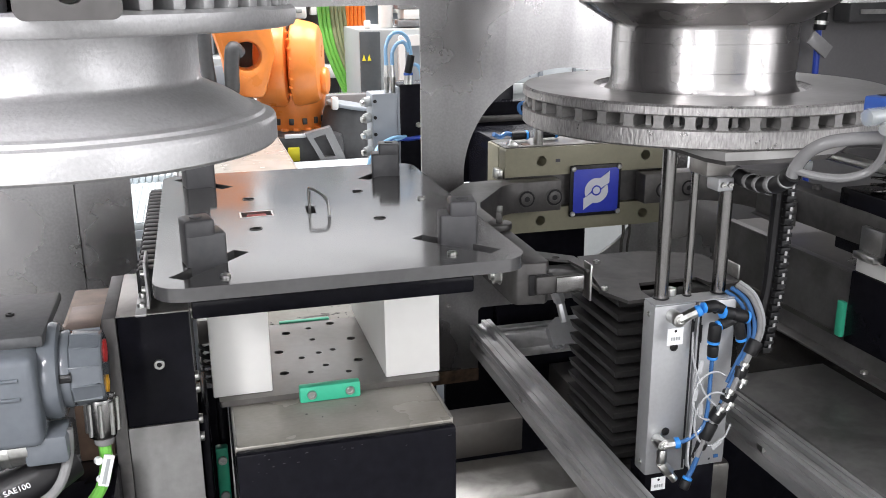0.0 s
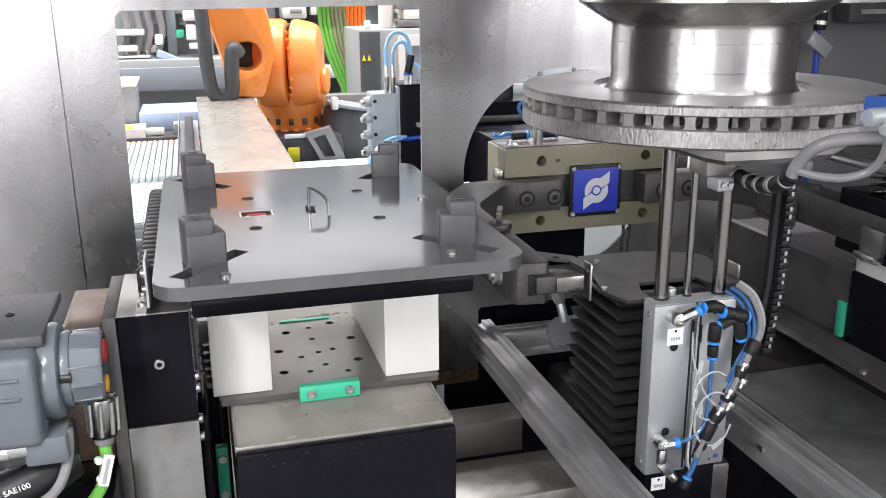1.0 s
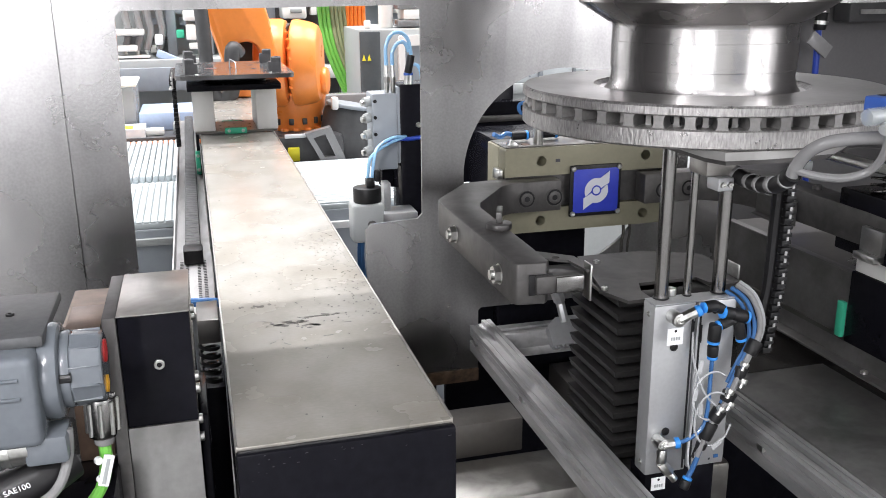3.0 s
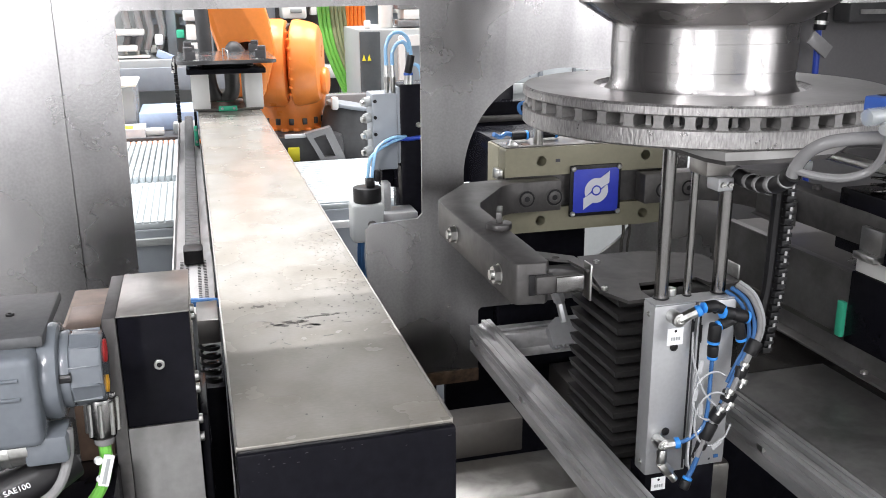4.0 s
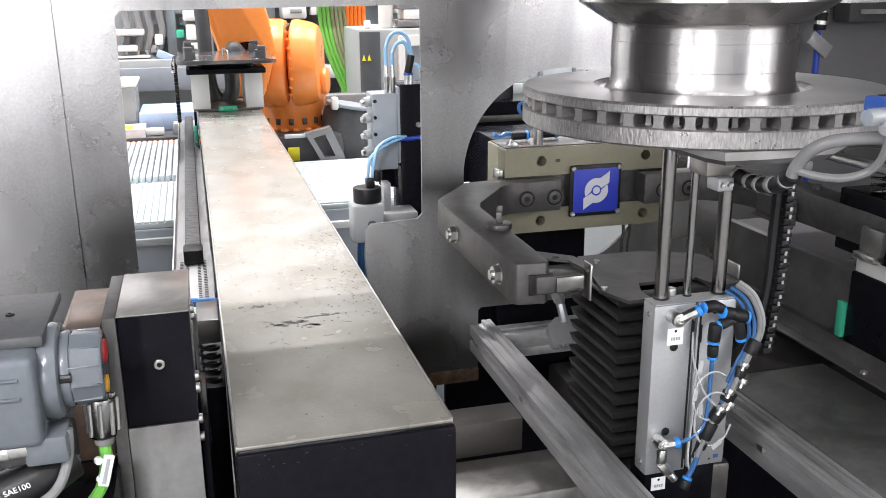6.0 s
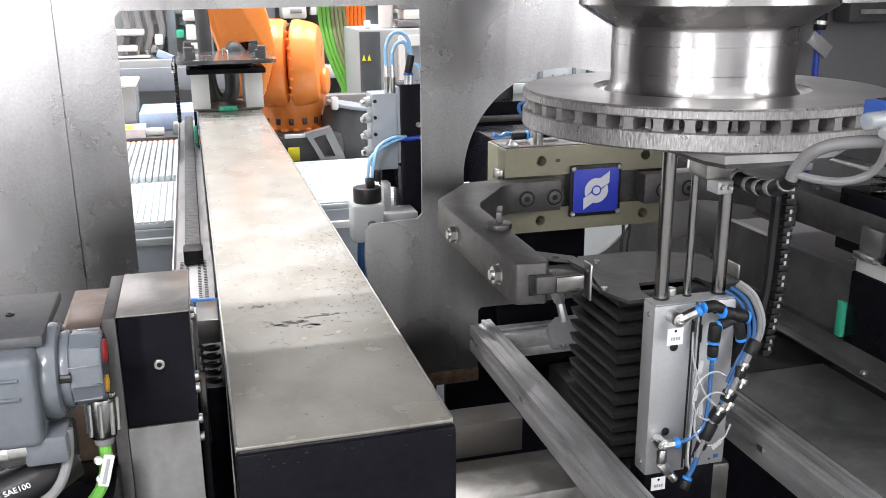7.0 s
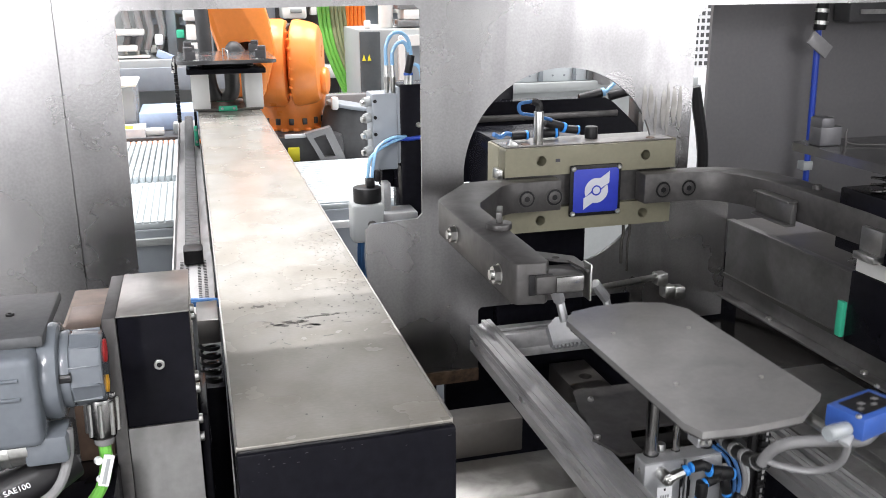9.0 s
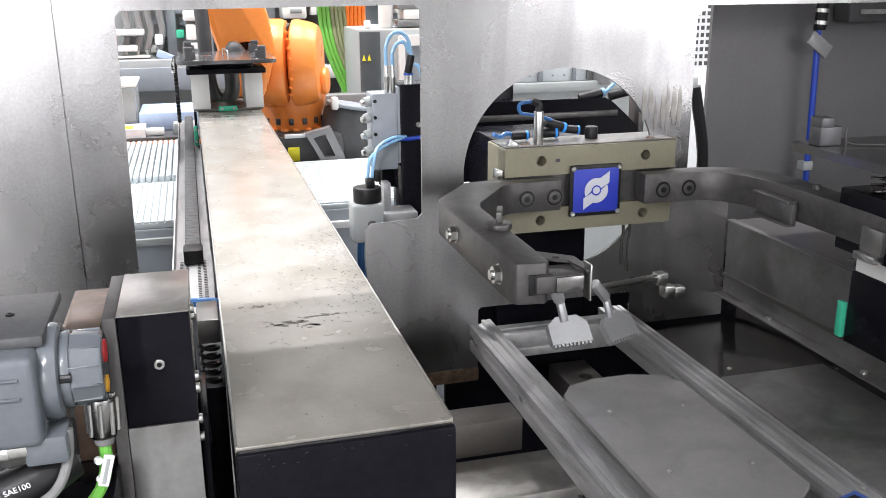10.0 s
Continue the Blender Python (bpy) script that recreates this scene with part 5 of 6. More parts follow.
def drive_post():
    t = thing("drive_post", (-0.055, 0.87, FLOOR), "black drive housing with bare metal top", "drive housing")
    part("housing", box(-0.0885, -0.0215, 0.852, 0.985, FLOOR, -0.3005, 0.002), PAINT_BLACK, t)
    part("top_cover", box(-0.0885, -0.0215, 0.849, 0.985, -0.300, -0.2985, 0.0005), STEEL_TRAY, t, "bare steel top plate")
    part("side_sheet", box(-0.1015, -0.0887, 0.848, 0.985, FLOOR, -0.299, 0.0015), JAW, t, "bare steel side sheet")
    # added pale strip stands for the reflection low on the glossy front
    part("skirt", box(-0.0885, -0.0215, 0.8475, 0.8515, FLOOR, -0.415, 0.001), STEEL_WALL, t, "pale strip for the reflection low on the housing")
    sc = part("screw", bolt((-0.0535, 0.852, -0.352), (0, -1, 0), 0.0052, 0.0030), ZINC, t)
    part("screw_socket", cyl((-0.0535, 0.8510, -0.352), (-0.0535, 0.8498, -0.352), 0.0026, seg=6), BLACK, sc)
    for z, y in ((-0.315, 0.90), (-0.333, 0.93), (-0.372, 0.86), (-0.385, 0.86), (-0.42, 0.862), (-0.44, 0.862)):
        part("screw", bolt((-0.0215, y, z), (1, 0, 0), 0.005, 0.004), ZINC, t)
    part("tensioner", box(-0.022, 0.009, 1.235, 1.32, -0.488, -0.452, 0.002), STEEL_DULL, t)
    bm = bmesh.new()
    tube([(-0.008 + 0.013 * math.cos(k * 0.8), 1.25 + 0.013 * math.sin(k * 0.8), -0.488 - k * 0.0016) for k in range(44)], 0.003, 8, 2, bm)
    part("coil_spring", bm, BLACK, t, "black coil spring")
    part("lower_bracket", box(-0.021, -0.0125, 0.87, 0.98, FLOOR, -0.42, 0.002), PAINT_BLACK, t)
    part("spring_bracket", box(-0.024, 0.0105, 1.262, 1.36, FLOOR, -0.568, 0.002), PAINT_BLACK, t, "black spring bracket")
    return t


drive_post()


# ---- second shuttle on the far side of the lift ----
def right_shuttle():
    t = thing("unload_shuttle", (1.05, 0.8, -0.51), "parked shuttle carriage with dark plate and springs", "carriage")
    z = -0.227
    part("fixture_plate", slab(rounded(0.846, 1.20, 0.66, 1.14, 0.012), [], 'z', z - 0.012, z), PLATE_GREY, t, "grey anodised fixture plate")
    bm = box(0.857, 0.894, 1.085, 1.112, z, z + 0.028, 0.003)
    box(0.857, 0.880, 1.085, 1.112, z + 0.025, z + 0.041, 0.003, bm)
    part("stop_block", bm, JAW_PAD, t)
    part("wire_hook", tube([(0.901, 1.085, z), (0.901, 1.085, z + 0.024), (0.904, 1.083, z + 0.004), (0.948, 1.06, z + 0.003)], 0.0013, 8), JAW, t)
    own = bmesh.new()
    tube([(0.884 + 0.0105 * math.cos(k * 0.9), 0.99 + 0.0105 * math.sin(k * 0.9), z - 0.05 + k * 0.0013) for k in range(29)], 0.0019, 6, 2, own)
    part("spring", own, CHROME, t)
    part("under_plate", box(0.868, 1.16, 0.70, 1.045, -0.3655, z - 0.05, 0.003), PAINT_BLACK, t)
    part("white_block", box(0.902, 0.96, 0.72, 1.036, -0.402, -0.366, 0.002), WHITE, t, "white plastic spacer block")
    part("chassis", box(0.90, 1.15, 0.70, 1.04, -0.512, -0.4025, 0.002), PAINT_BLACK, t, "black carriage chassis")
    part("wiper", box(0.894, 0.902, 1.041, 1.055, -0.507, -0.452, 0.002), GREEN, t, "green plastic wiper strip")
    part("grip_arm", box(0.93, 0.99, 1.06, 1.12, -0.345, -0.31, 0.003), JAW, t)
    part("unload_support", box(0.96, 1.12, 0.74, 0.98, -0.62, -0.5125), PAINT_BLACK, t)
    return t


right_shuttle()
t = thing("pipe_fitting", (1.30, 1.70, -0.10), "black pipe fittings with pale angled bracket", "fitting")
part("fitting_body", cyl((1.312, 1.695, 0.02), (1.306, 1.695, -0.10), 0.013, seg=18, bev=0.003), BLACK, t)
for z in (-0.03, -0.055, -0.08):
    part("fitting_ring", cyl((1.3085, 1.695, z), (1.308, 1.695, z - 0.008), 0.0145, seg=18), ZINC, t)
part("bracket", turn_about(box(1.275, 1.335, 1.685, 1.692, -0.145, -0.115, 0.002), (1.305, 1.69, -0.13), 'Y', 35), GREY_HOSE, t)
part("pipe_clip", box(1.298, 1.322, 1.688, 1.712, -0.405, -0.385, 0.002), CABINET, t)
t = thing("upper_slide", (1.45, 1.72, -0.06), "dark slide block under the opening edge", "slide")
part("block", box(1.375, 1.55, 1.69, 1.745, -0.085, -0.03, 0.004), ROBOT_DARK, t)
part("slot", box(1.40, 1.47, 1.687, 1.6898, -0.068, -0.058), ZINC, t)
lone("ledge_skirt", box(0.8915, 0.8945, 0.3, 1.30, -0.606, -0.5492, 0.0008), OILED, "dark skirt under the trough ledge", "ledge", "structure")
lone("floor_screw", bolt((0.752, 1.10, -0.5648), (0, 0, 1), 0.0035, 0.002), ZINC, "small screw in the trough floor", "screw", "", 35, (0.752, 1.10, -0.5648))
for y in (1.222, 0.993, 0.80):
    lone("ledge_bolt", bolt((0.903, y, -0.545), (0, 0, 1), 0.0055, 0.004), ZINC, "zinc bolt on the trough ledge", "bolt", "", 35, (0.903, y, -0.545))
lone("blue_pipe", tube([(1.305, 1.70, 0.05), (1.307, 1.70, -0.07), (1.312, 1.70, -0.25), (1.316, 1.70, -0.44)], 0.0068, 14), PIPE_BLUE, "blue vertical air pipe on the dark panel", "pipe", "", 35, (1.31, 1.70, -0.44))


# ---- things behind the partition ----
def robot():
    t = thing("industrial_robot", (0.46, 4.25, FLOOR), "orange industrial robot on dark grey base", "robot")
    part("pedestal", lathe([(0.02, FLOOR), (0.34, FLOOR), (0.32, -0.8), (0.26, -0.64), (0.02, -0.62)], (0.50, 4.25, 0), 48), ROBOT_DARK, t, "dark grey robot base")
    part("rotating_column", lathe([(0.02, -0.62), (0.125, -0.62), (0.137, -0.60), (0.137, -0.545), (0.15, -0.52), (0.16, -0.42), (0.12, -0.36), (0.02, -0.35)], (0.425, 4.12, 0), 48), ORANGE, t, "orange rotating column")
    for k in range(6):
        a = radians(212 + k * 25)
        part("rib_pocket", _pocket(a), ROBOT_DARK, t)
    part("shoulder_disc", cyl((0.285, 4.06, -0.325), (0.418, 4.03, -0.325), 0.19, seg=56, bev=0.03), ORANGE, t, "orange shoulder casting")
    part("shoulder_disc", cyl((0.43, 4.03, -0.325), (0.552, 4.00, -0.325), 0.195, 0.165, seg=56, bev=0.03), ORANGE, t, "orange shoulder casting")
    part("shoulder_seam", cyl((0.415, 4.04, -0.325), (0.435, 4.03, -0.325), 0.17, seg=56), ROBOT_DARK, t)
    for k in range(9):
        a = radians(125 + k * 14)
        part("bolt_head", cyl((0.395, 4.035 + 0.172 * math.cos(a) - 0.01, -0.325 - 0.172 * math.cos(a * 1.0 + 1.6)), (0.40, 4.02 + 0.172 * math.cos(a) - 0.02, -0.325 - 0.172 * math.cos(a * 1.0 + 1.6)), 0.0055, seg=8), ORANGE, t)
    part("axis_cap", cyl((0.545, 3.98, -0.40), (0.575, 3.97, -0.40), 0.06, seg=28, bev=0.012), ORANGE, t)
    arm = slab([(-0.04, -0.10), (0.10, -0.12), (0.17, 0.06), (0.16, 0.20), (0.06, 0.75), (-0.19, 0.75), (-0.09, 0.25), (-0.05, 0.05)], [circle(0.05, 0.06, 0.055, 28)], 'y', -0.07, 0.07)
    arm.transform(Matrix.Translation((0.175, 3.86, -0.335)) @ Matrix.Rotation(radians(-4), 4, 'Y'))
    lower = part("lower_arm", arm, ORANGE, t, "orange lower arm with cut-out")
    bevel_edges(lower, 0.025)
    part("arm_recess", box(0.16, 0.31, 3.935, 3.97, -0.36, -0.19, 0.01), ROBOT_DARK, t)
    part("arm_hose", tube([(0.03, 3.75, 0.05), (0.055, 3.74, -0.10), (0.06, 3.74, -0.28), (0.075, 3.75, -0.40), (0.11, 3.76, -0.45)], 0.028, 12), ROBOT_DARK, t, "dark corrugated cable hose")
    part("arm_hose", tube([(0.19, 3.76, -0.26), (0.165, 3.74, -0.24), (0.155, 3.74, -0.33), (0.15, 3.75, -0.41), (0.11, 3.76, -0.45)], 0.03, 12), ROBOT_DARK, t, "dark corrugated cable hose")
    part("base_foot", box(0.30, 0.62, 3.86, 4.1, -0.95, -0.615, 0.03), ROBOT_DARK, t, "dark grey cast foot")
    part("base_motor", cyl((0.62, 4.0, -0.80), (0.66, 4.02, -0.52), 0.12, 0.10, seg=24, bev=0.02), ROBOT_DARK, t)
    part("round_cover", cyl((0.665, 4.0, -0.522), (0.668, 4.0, -0.505), 0.105, seg=36, bev=0.006), BENCH, t, "pale round cover")
    part("cover_plug", box(0.575, 0.605, 3.90, 3.94, -0.52, -0.465, 0.008), WHITE, t)
    for k in range(7):
        a = radians(205 + k * 22)
        part("foot_tooth", cyl((0.425 + 0.135 * math.cos(a), 4.12 + 0.135 * math.sin(a), -0.63), (0.425 + 0.135 * math.cos(a), 4.12 + 0.135 * math.sin(a), -0.605), 0.016, seg=10, bev=0.003), ORANGE, t)
    own = slab([(0.44, -0.60), (0.55, -0.575), (0.62, -0.74), (0.52, -0.75)], [[(0.475, -0.62), (0.525, -0.605), (0.565, -0.70), (0.52, -0.705)]], 'y', 3.79, 3.84)
    part("base_bracket", own, GREY_HOSE, t, "grey lifting bracket")
    part("base_label", box(0.37, 0.42, 3.845, 3.858, -0.725, -0.665, 0.002), YELLOW, t, "yellow warning label")
    part("type_label", box(0.36, 0.45, 3.845, 3.858, -0.625, -0.608, 0.002), PAPER, t)
    return t


def _pocket(a):
    bm = box(-0.011, 0.011, -0.008, 0.006, -0.014, 0.014, 0.003)
    bm.transform(Matrix.Translation((0.425 + 0.134 * math.cos(a), 4.12 + 0.134 * math.sin(a), -0.575)) @ Matrix.Rotation(a + math.pi / 2, 4, 'Z'))
    return bm


robot()


def hall_things():
    # bench with ribbed sheet
    t = thing("ribbed_sheet_stack", (-0.3, 2.9, FLOOR), "white ribbed plastic sheets on a grey bench", "bench")
    part("bench_body", box(-0.75, -0.065, 2.575, 3.95, FLOOR, -0.655, 0.006), BENCH, t, "grey bench body")
    part("bottom_sheet", box(-0.73, -0.068, 2.58, 3.93, -0.655, -0.6385, 0.003), SHEET, t)
    part("bench_lip", box(-0.76, -0.06, 2.56, 2.58, -0.70, -0.68, 0.002), CABINET, t)
    for k in range(32):
        x = -0.70 + k * 0.0198
        part("rib", box(x, x + 0.0165, 2.58, 3.13, -0.6405, -0.633, 0.003), SHEET, t)
    for k in range(26):
        y = 2.585 + k * 0.0208
        part("cross_rib", box(-0.70, -0.072, y, y + 0.006, -0.6402, -0.634), SHEET, t)
    for k in range(16):
        x = -0.415 + k * 0.0215
        part("rib", box(x, x + 0.018, 3.15, 3.92, -0.64, -0.615, 0.006), SHEET, t)
    part("white_box", box(-0.72, -0.44, 3.15, 3.6, -0.64, -0.58, 0.006), WHITE, t)
    t = thing("white_sheet_table", (0.55, 3.3, FLOOR), "white ribbed sheet on grey table", "table")
    part("table_body", box(0.30, 1.1, 2.98, 3.78, FLOOR, -0.735, 0.006), BENCH, t)
    part("bottom_sheet", box(0.302, 1.09, 2.985, 3.775, -0.735, -0.717, 0.003), SHEET, t)
    part("table_lip", box(0.29, 1.1, 2.965, 2.985, -0.80, -0.775, 0.003), PAPER, t)
    for k in range(20):
        y = 2.99 + k * 0.039
        part("rib", box(0.31, 1.08, y, y + 0.029, -0.72, -0.710, 0.004), SHEET, t)
    # cable tray beside the beam
    t = thing("cable_tray", (-0.02, 2.2, -0.6), "perforated steel cable tray with black cable chain", "cable tray")
    part("tray_floor", box(-0.066, 0.008, 1.62, 4.2, -0.581, -0.578), ALU, t)
    part("tray_side", box(-0.069, -0.066, 1.62, 4.2, -0.581, -0.535), ALU, t)
    for k in range(30):
        y = 1.63 + k * 0.0112
        for x in (-0.058, -0.046, -0.022, -0.010):
            part("perforation", box(x, x + 0.007, y, y + 0.0045, -0.5778, -0.5772), BLACK, t)
    for k in range(90):
        y = 1.99 + k * 0.024
        part("chain_link", box(-0.046, -0.012, y, y + 0.021, -0.577, -0.551, 0.003), ROBOT_DARK, t)
    part("chain_end", box(-0.049, -0.008, 1.93, 1.985, -0.577, -0.545, 0.003), BLACK, t)
    # floor frame
    t = thing("white_frame_bar", (-0.15, 2.0, -0.75), "white square frame bar leaning to the bench", "frame bar")
    part("bar", turn_about(box(-0.28, 0.02, 1.98, 2.02, -0.74, -0.70, 0.003), (-0.1, 2, -0.72), 'Y', -28), WHITE, t)
    lone("blue_hose", tube([(-0.10, 1.45, -0.45), (-0.06, 1.45, -0.49), (0.0, 1.45, -0.50), (0.05, 1.45, -0.505)], 0.008, 10), BLUE_HOSE, "blue air hose behind the drive housing", "hose", "", 35, (-0.03, 1.45, -0.5))
    # control cabinet with blue hoses
    t = thing("grey_cabinet", (1.1, 4.6, FLOOR), "light grey control cabinet with glass door", "cabinet")
    part("body", box(0.79, 1.6, 4.4, 5.0, FLOOR, -0.205, 0.01), CABINET, t)
    door = part("door", box(0.795, 0.895, 4.385, 4.399, -1.2, -0.215, 0.004), SMOKED, t, "smoked glass cabinet door")
    for x in (0.812, 0.838):
        part("warning_label", slab([(x - 0.009, -0.352), (x + 0.009, -0.352), (x, -0.322)], [], 'y', 4.382, 4.3845), YELLOW, door)
    fr = part("window_frame", slab(rounded(0.985, 1.30, -0.64, -0.235, 0.015), [rounded(1.015, 1.27, -0.58, -0.285, 0.01)], 'y', 4.37, 4.399), WHITE, t, "white window frame")
    part("window", box(1.016, 1.269, 4.384, 4.398, -0.579, -0.286), BENCH, fr)
    part("white_canister", cyl((0.948, 4.5, -0.204), (0.948, 4.5, 0.05), 0.036, seg=24, bev=0.006), WHITE, t)
    part("top_knob", cyl((0.845, 4.45, -0.204), (0.845, 4.45, -0.165), 0.017, seg=16, bev=0.005), WHITE, t)
    for x, z, w, h in ((1.0, -0.17, 0.14, 0.035), (1.03, -0.135, 0.09, 0.05), (1.0, -0.085, 0.16, 0.03), (1.06, -0.055, 0.10, 0.07)):
        part("stacked_unit", box(x, x + w, 4.45, 4.6, z - 0.03, z + h - 0.03, 0.008), GREY_HOSE if h < 0.04 else WHITE, t)
    # hanging cables
    t = thing("cable_bundle", (0.75, 4.9, -0.4), "green and orange cables hanging from a rack", "cables")
    for k in range(12):
        m = CABLE_GREEN if k < 3 else (CABLE_OLIVE if k < 7 else ORANGE_CABLE)
        x = 0.66 + k * 0.0215
        part("cable", tube([(x, 4.85, 0.25), (x + 0.005, 4.85, -0.05), (x + 0.03 * (1 if k < 7 else 0.2), 4.83, -0.3), (x + (0.12 if k < 7 else 0.02), 4.80, -0.55)], 0.011, 8), m, t)
    part("clamp_bar", box(0.62, 0.95, 4.80, 4.83, -0.10, -0.08, 0.004), ROBOT_DARK, t)
    # valve station close behind the partition
    t = thing("valve_station", (0.40, 1.72, -0.6), "black slide with grey valve block and blue hoses", "valve station")
    part("slide", box(0.382, 0.45, 1.70, 1.78, -1.0, -0.183, 0.003), PAINT_BLACK, t, "black slide housing")
    part("valve_block", box(0.3255, 0.3745, 1.69, 1.75, -0.345, -0.198, 0.003), BENCH, t, "grey valve block")
    part("valve_step", box(0.3745, 0.3815, 1.695, 1.75, -0.335, -0.187, 0.002), BENCH, t)
    for z in (-0.212, -0.243, -0.275, -0.307):
        port = part("valve_port", cyl((0.3255, 1.705, z), (0.312, 1.70, z - 0.003), 0.0095, seg=14, bev=0.002), CABINET, t, "pale valve port")
        part("port_nut", cyl((0.312, 1.70, z - 0.003), (0.305, 1.698, z - 0.004), 0.006, seg=6, bev=0.001), ZINC, port)
        part("valve_screw", bolt((0.331, 1.69, z), (0, -1, 0), 0.0034, 0.003), BLACK, t)
    for x in (0.3570, 0.3690):
        stub = part("stub", cyl((x, 1.70, -0.198), (x, 1.70, -0.146), 0.0048, seg=12, bev=0.001), ZINC, t, "nickel hose stub")
        part("stub_nut", cyl((x, 1.70, -0.178), (x, 1.70, -0.168), 0.0062, seg=6), ZINC, stub)
    part("pale_hose", tube([(0.3570, 1.70, -0.146), (0.3572, 1.70, -0.112), (0.368, 1.70, -0.090), (0.385, 1.70, -0.086), (0.400, 1.70, -0.099), (0.406, 1.70, -0.128)], 0.0036, 8), PALE_HOSE, t)
    part("pale_hose", tube([(0.3690, 1.70, -0.146), (0.3695, 1.70, -0.122), (0.380, 1.70, -0.106), (0.393, 1.70, -0.105), (0.402, 1.70, -0.122)], 0.0036, 8), PALE_HOSE, t)
    part("pale_hose", tube([(0.411, 1.70, -0.145), (0.420, 1.70, -0.150), (0.425, 1.70, -0.165), (0.426, 1.70, -0.183)], 0.0032, 8), PALE_HOSE, t)
    part("black_elbow", cyl((0.399, 1.70, -0.162), (0.406, 1.70, -0.128), 0.0075, seg=12, bev=0.001), BLACK, t)
    for x in (0.396, 0.404):
        foot = part("fitting_foot", cyl((x, 1.70, -0.183), (x, 1.70, -0.166), 0.0048, seg=12), ZINC, t)
        part("fitting_ring", cyl((x, 1.70, -0.166), (x, 1.70, -0.161), 0.0055, seg=12), SENSOR_BLUE, foot)
    part("side_screw", bolt((0.418, 1.70, -0.262), (0, -1, 0), 0.0052, 0.004), ZINC, t)
    part("dark_hose", tube([(0.352, 1.68, -0.292), (0.375, 1.685, -0.286), (0.40, 1.69, -0.287), (0.43, 1.69, -0.284)], 0.0042, 8), PIPE_BLUE, t)
    part("side_plate", box(0.338, 0.352, 1.66, 1.69, -0.445, -0.365, 0.002), ALU_ANOD, t)
    part("cylinder", box(0.266, 0.326, 1.60, 1.65, -0.464, -0.390, 0.006, None, 3), CABINET, t, "grey pneumatic cylinder")
    part("cylinder_cap", cyl((0.299, 1.625, -0.390), (0.299, 1.625, -0.362), 0.0265, seg=28, bev=0.002), BLACK, t, "black cap")
    part("cylinder_bore", cyl((0.302, 1.60, -0.43), (0.302, 1.596, -0.43), 0.009, seg=18), JAW, t)
    part("fitting", box(0.296, 0.312, 1.612, 1.63, -0.362, -0.344, 0.003), BLACK, t)
    part("fitting", box(0.312, 0.324, 1.614, 1.628, -0.352, -0.330, 0.003), BLACK, t)
    for k in (0, 1):
        part("pale_hose", tube([(0.30 + k * 0.008, 1.62, -0.345), (0.305 + k * 0.008, 1.62, -0.31), (0.325, 1.64, -0.297 + k * 0.006), (0.355, 1.66, -0.287 + k * 0.008), (0.39, 1.69, -0.282)], 0.0030, 8), PALE_HOSE, t)
    part("blue_hose", tube([(0.285, 1.63, -0.47), (0.284, 1.63, -0.51), (0.29, 1.63, -0.56), (0.30, 1.63, -0.62)], 0.007, 10), BLUE_HOSE, t)
    part("stand", box(0.33, 0.43, 1.68, 1.80, FLOOR, -1.0), PAINT_BLACK, t)
    part("cylinder_arm", box(0.318, 0.40, 1.64, 1.70, -0.46, -0.42, 0.003), ALU_ANOD, t)
    # darker machinery far left
    t = thing("bench_bin", (-0.2, 4.4, -0.64), "pale blue plastic bin on a bench", "bin")
    part("bin", box(-0.25, 0.02, 4.35, 4.7, -0.64, -0.555, 0.01), BIN_BLUE, t)
    t = thing("rear_bench", (-0.4, 4.5, FLOOR), "dark bench with clear covers and papers", "bench")
    part("bench_top", box(-0.9, 0.14, 4.15, 4.9, -0.68, -0.64, 0.004), ROBOT_DARK, t)
    part("bench_edge", box(-0.9, 0.14, 4.13, 4.149, -0.672, -0.655, 0.003), ORANGE, t)
    for x in (-0.85, 0.05):
        part("leg", box(x, x + 0.06, 4.2, 4.26, FLOOR, -0.68, 0.004), ROBOT_DARK, t)
    part("paper", box(-0.45, -0.22, 4.16, 4.33, -0.6395, -0.60), PAPER, t)
    part("yellow_paper", box(-0.40, -0.27, 4.17, 4.26, -0.5995, -0.597), YELLOW, t)
    part("clear_cover", box(-0.55, -0.26, 4.4, 4.75, -0.64, -0.44, 0.02), CLEAR_HOSE, t)
    for x, y, w, d, h, m in ((-0.10, 4.22, 0.10, 0.08, 0.05, CABINET), (0.03, 4.2, 0.08, 0.10, 0.07, GREY_HOSE), (-0.22, 4.2, 0.08, 0.06, 0.03, WHITE), (-0.7, 4.2, 0.12, 0.1, 0.09, WHITE)):
        part("small_part", box(x, x + w, y, y + d, -0.6395, -0.6395 + h, 0.008), m, t)
    part("cover_rim", box(-0.55, -0.25, 4.38, 4.77, -0.44, -0.425, 0.006), WHITE, t)
    t = thing("rear_machine", (-0.3, 5.2, FLOOR), "dark grey machine with hanging tools", "machine")
    part("body", box(-1.2, 0.30, 5.3, 6.0, FLOOR, 0.9, 0.02), CABINET, t)
    part("shelf", box(-1.2, 0.20, 4.95, 5.3, -0.44, -0.36, 0.01), CABINET, t)
    part("shelf_front", box(-1.2, 0.20, 4.93, 4.949, -0.52, -0.40, 0.004), BENCH, t)
    for x in (-0.31, -0.25, -0.20, -0.14):
        part("hanging_tool", tube([(x, 5.1, 0.2), (x, 5.1, -0.12), (x + 0.01, 5.1, -0.22), (x - 0.015, 5.08, -0.32)], 0.018, 10), GREY_HOSE, t)
        part("tool_tip", cyl((x - 0.015, 5.08, -0.32), (x - 0.01, 5.08, -0.355), 0.012, 0.006, seg=12), ZINC, t)
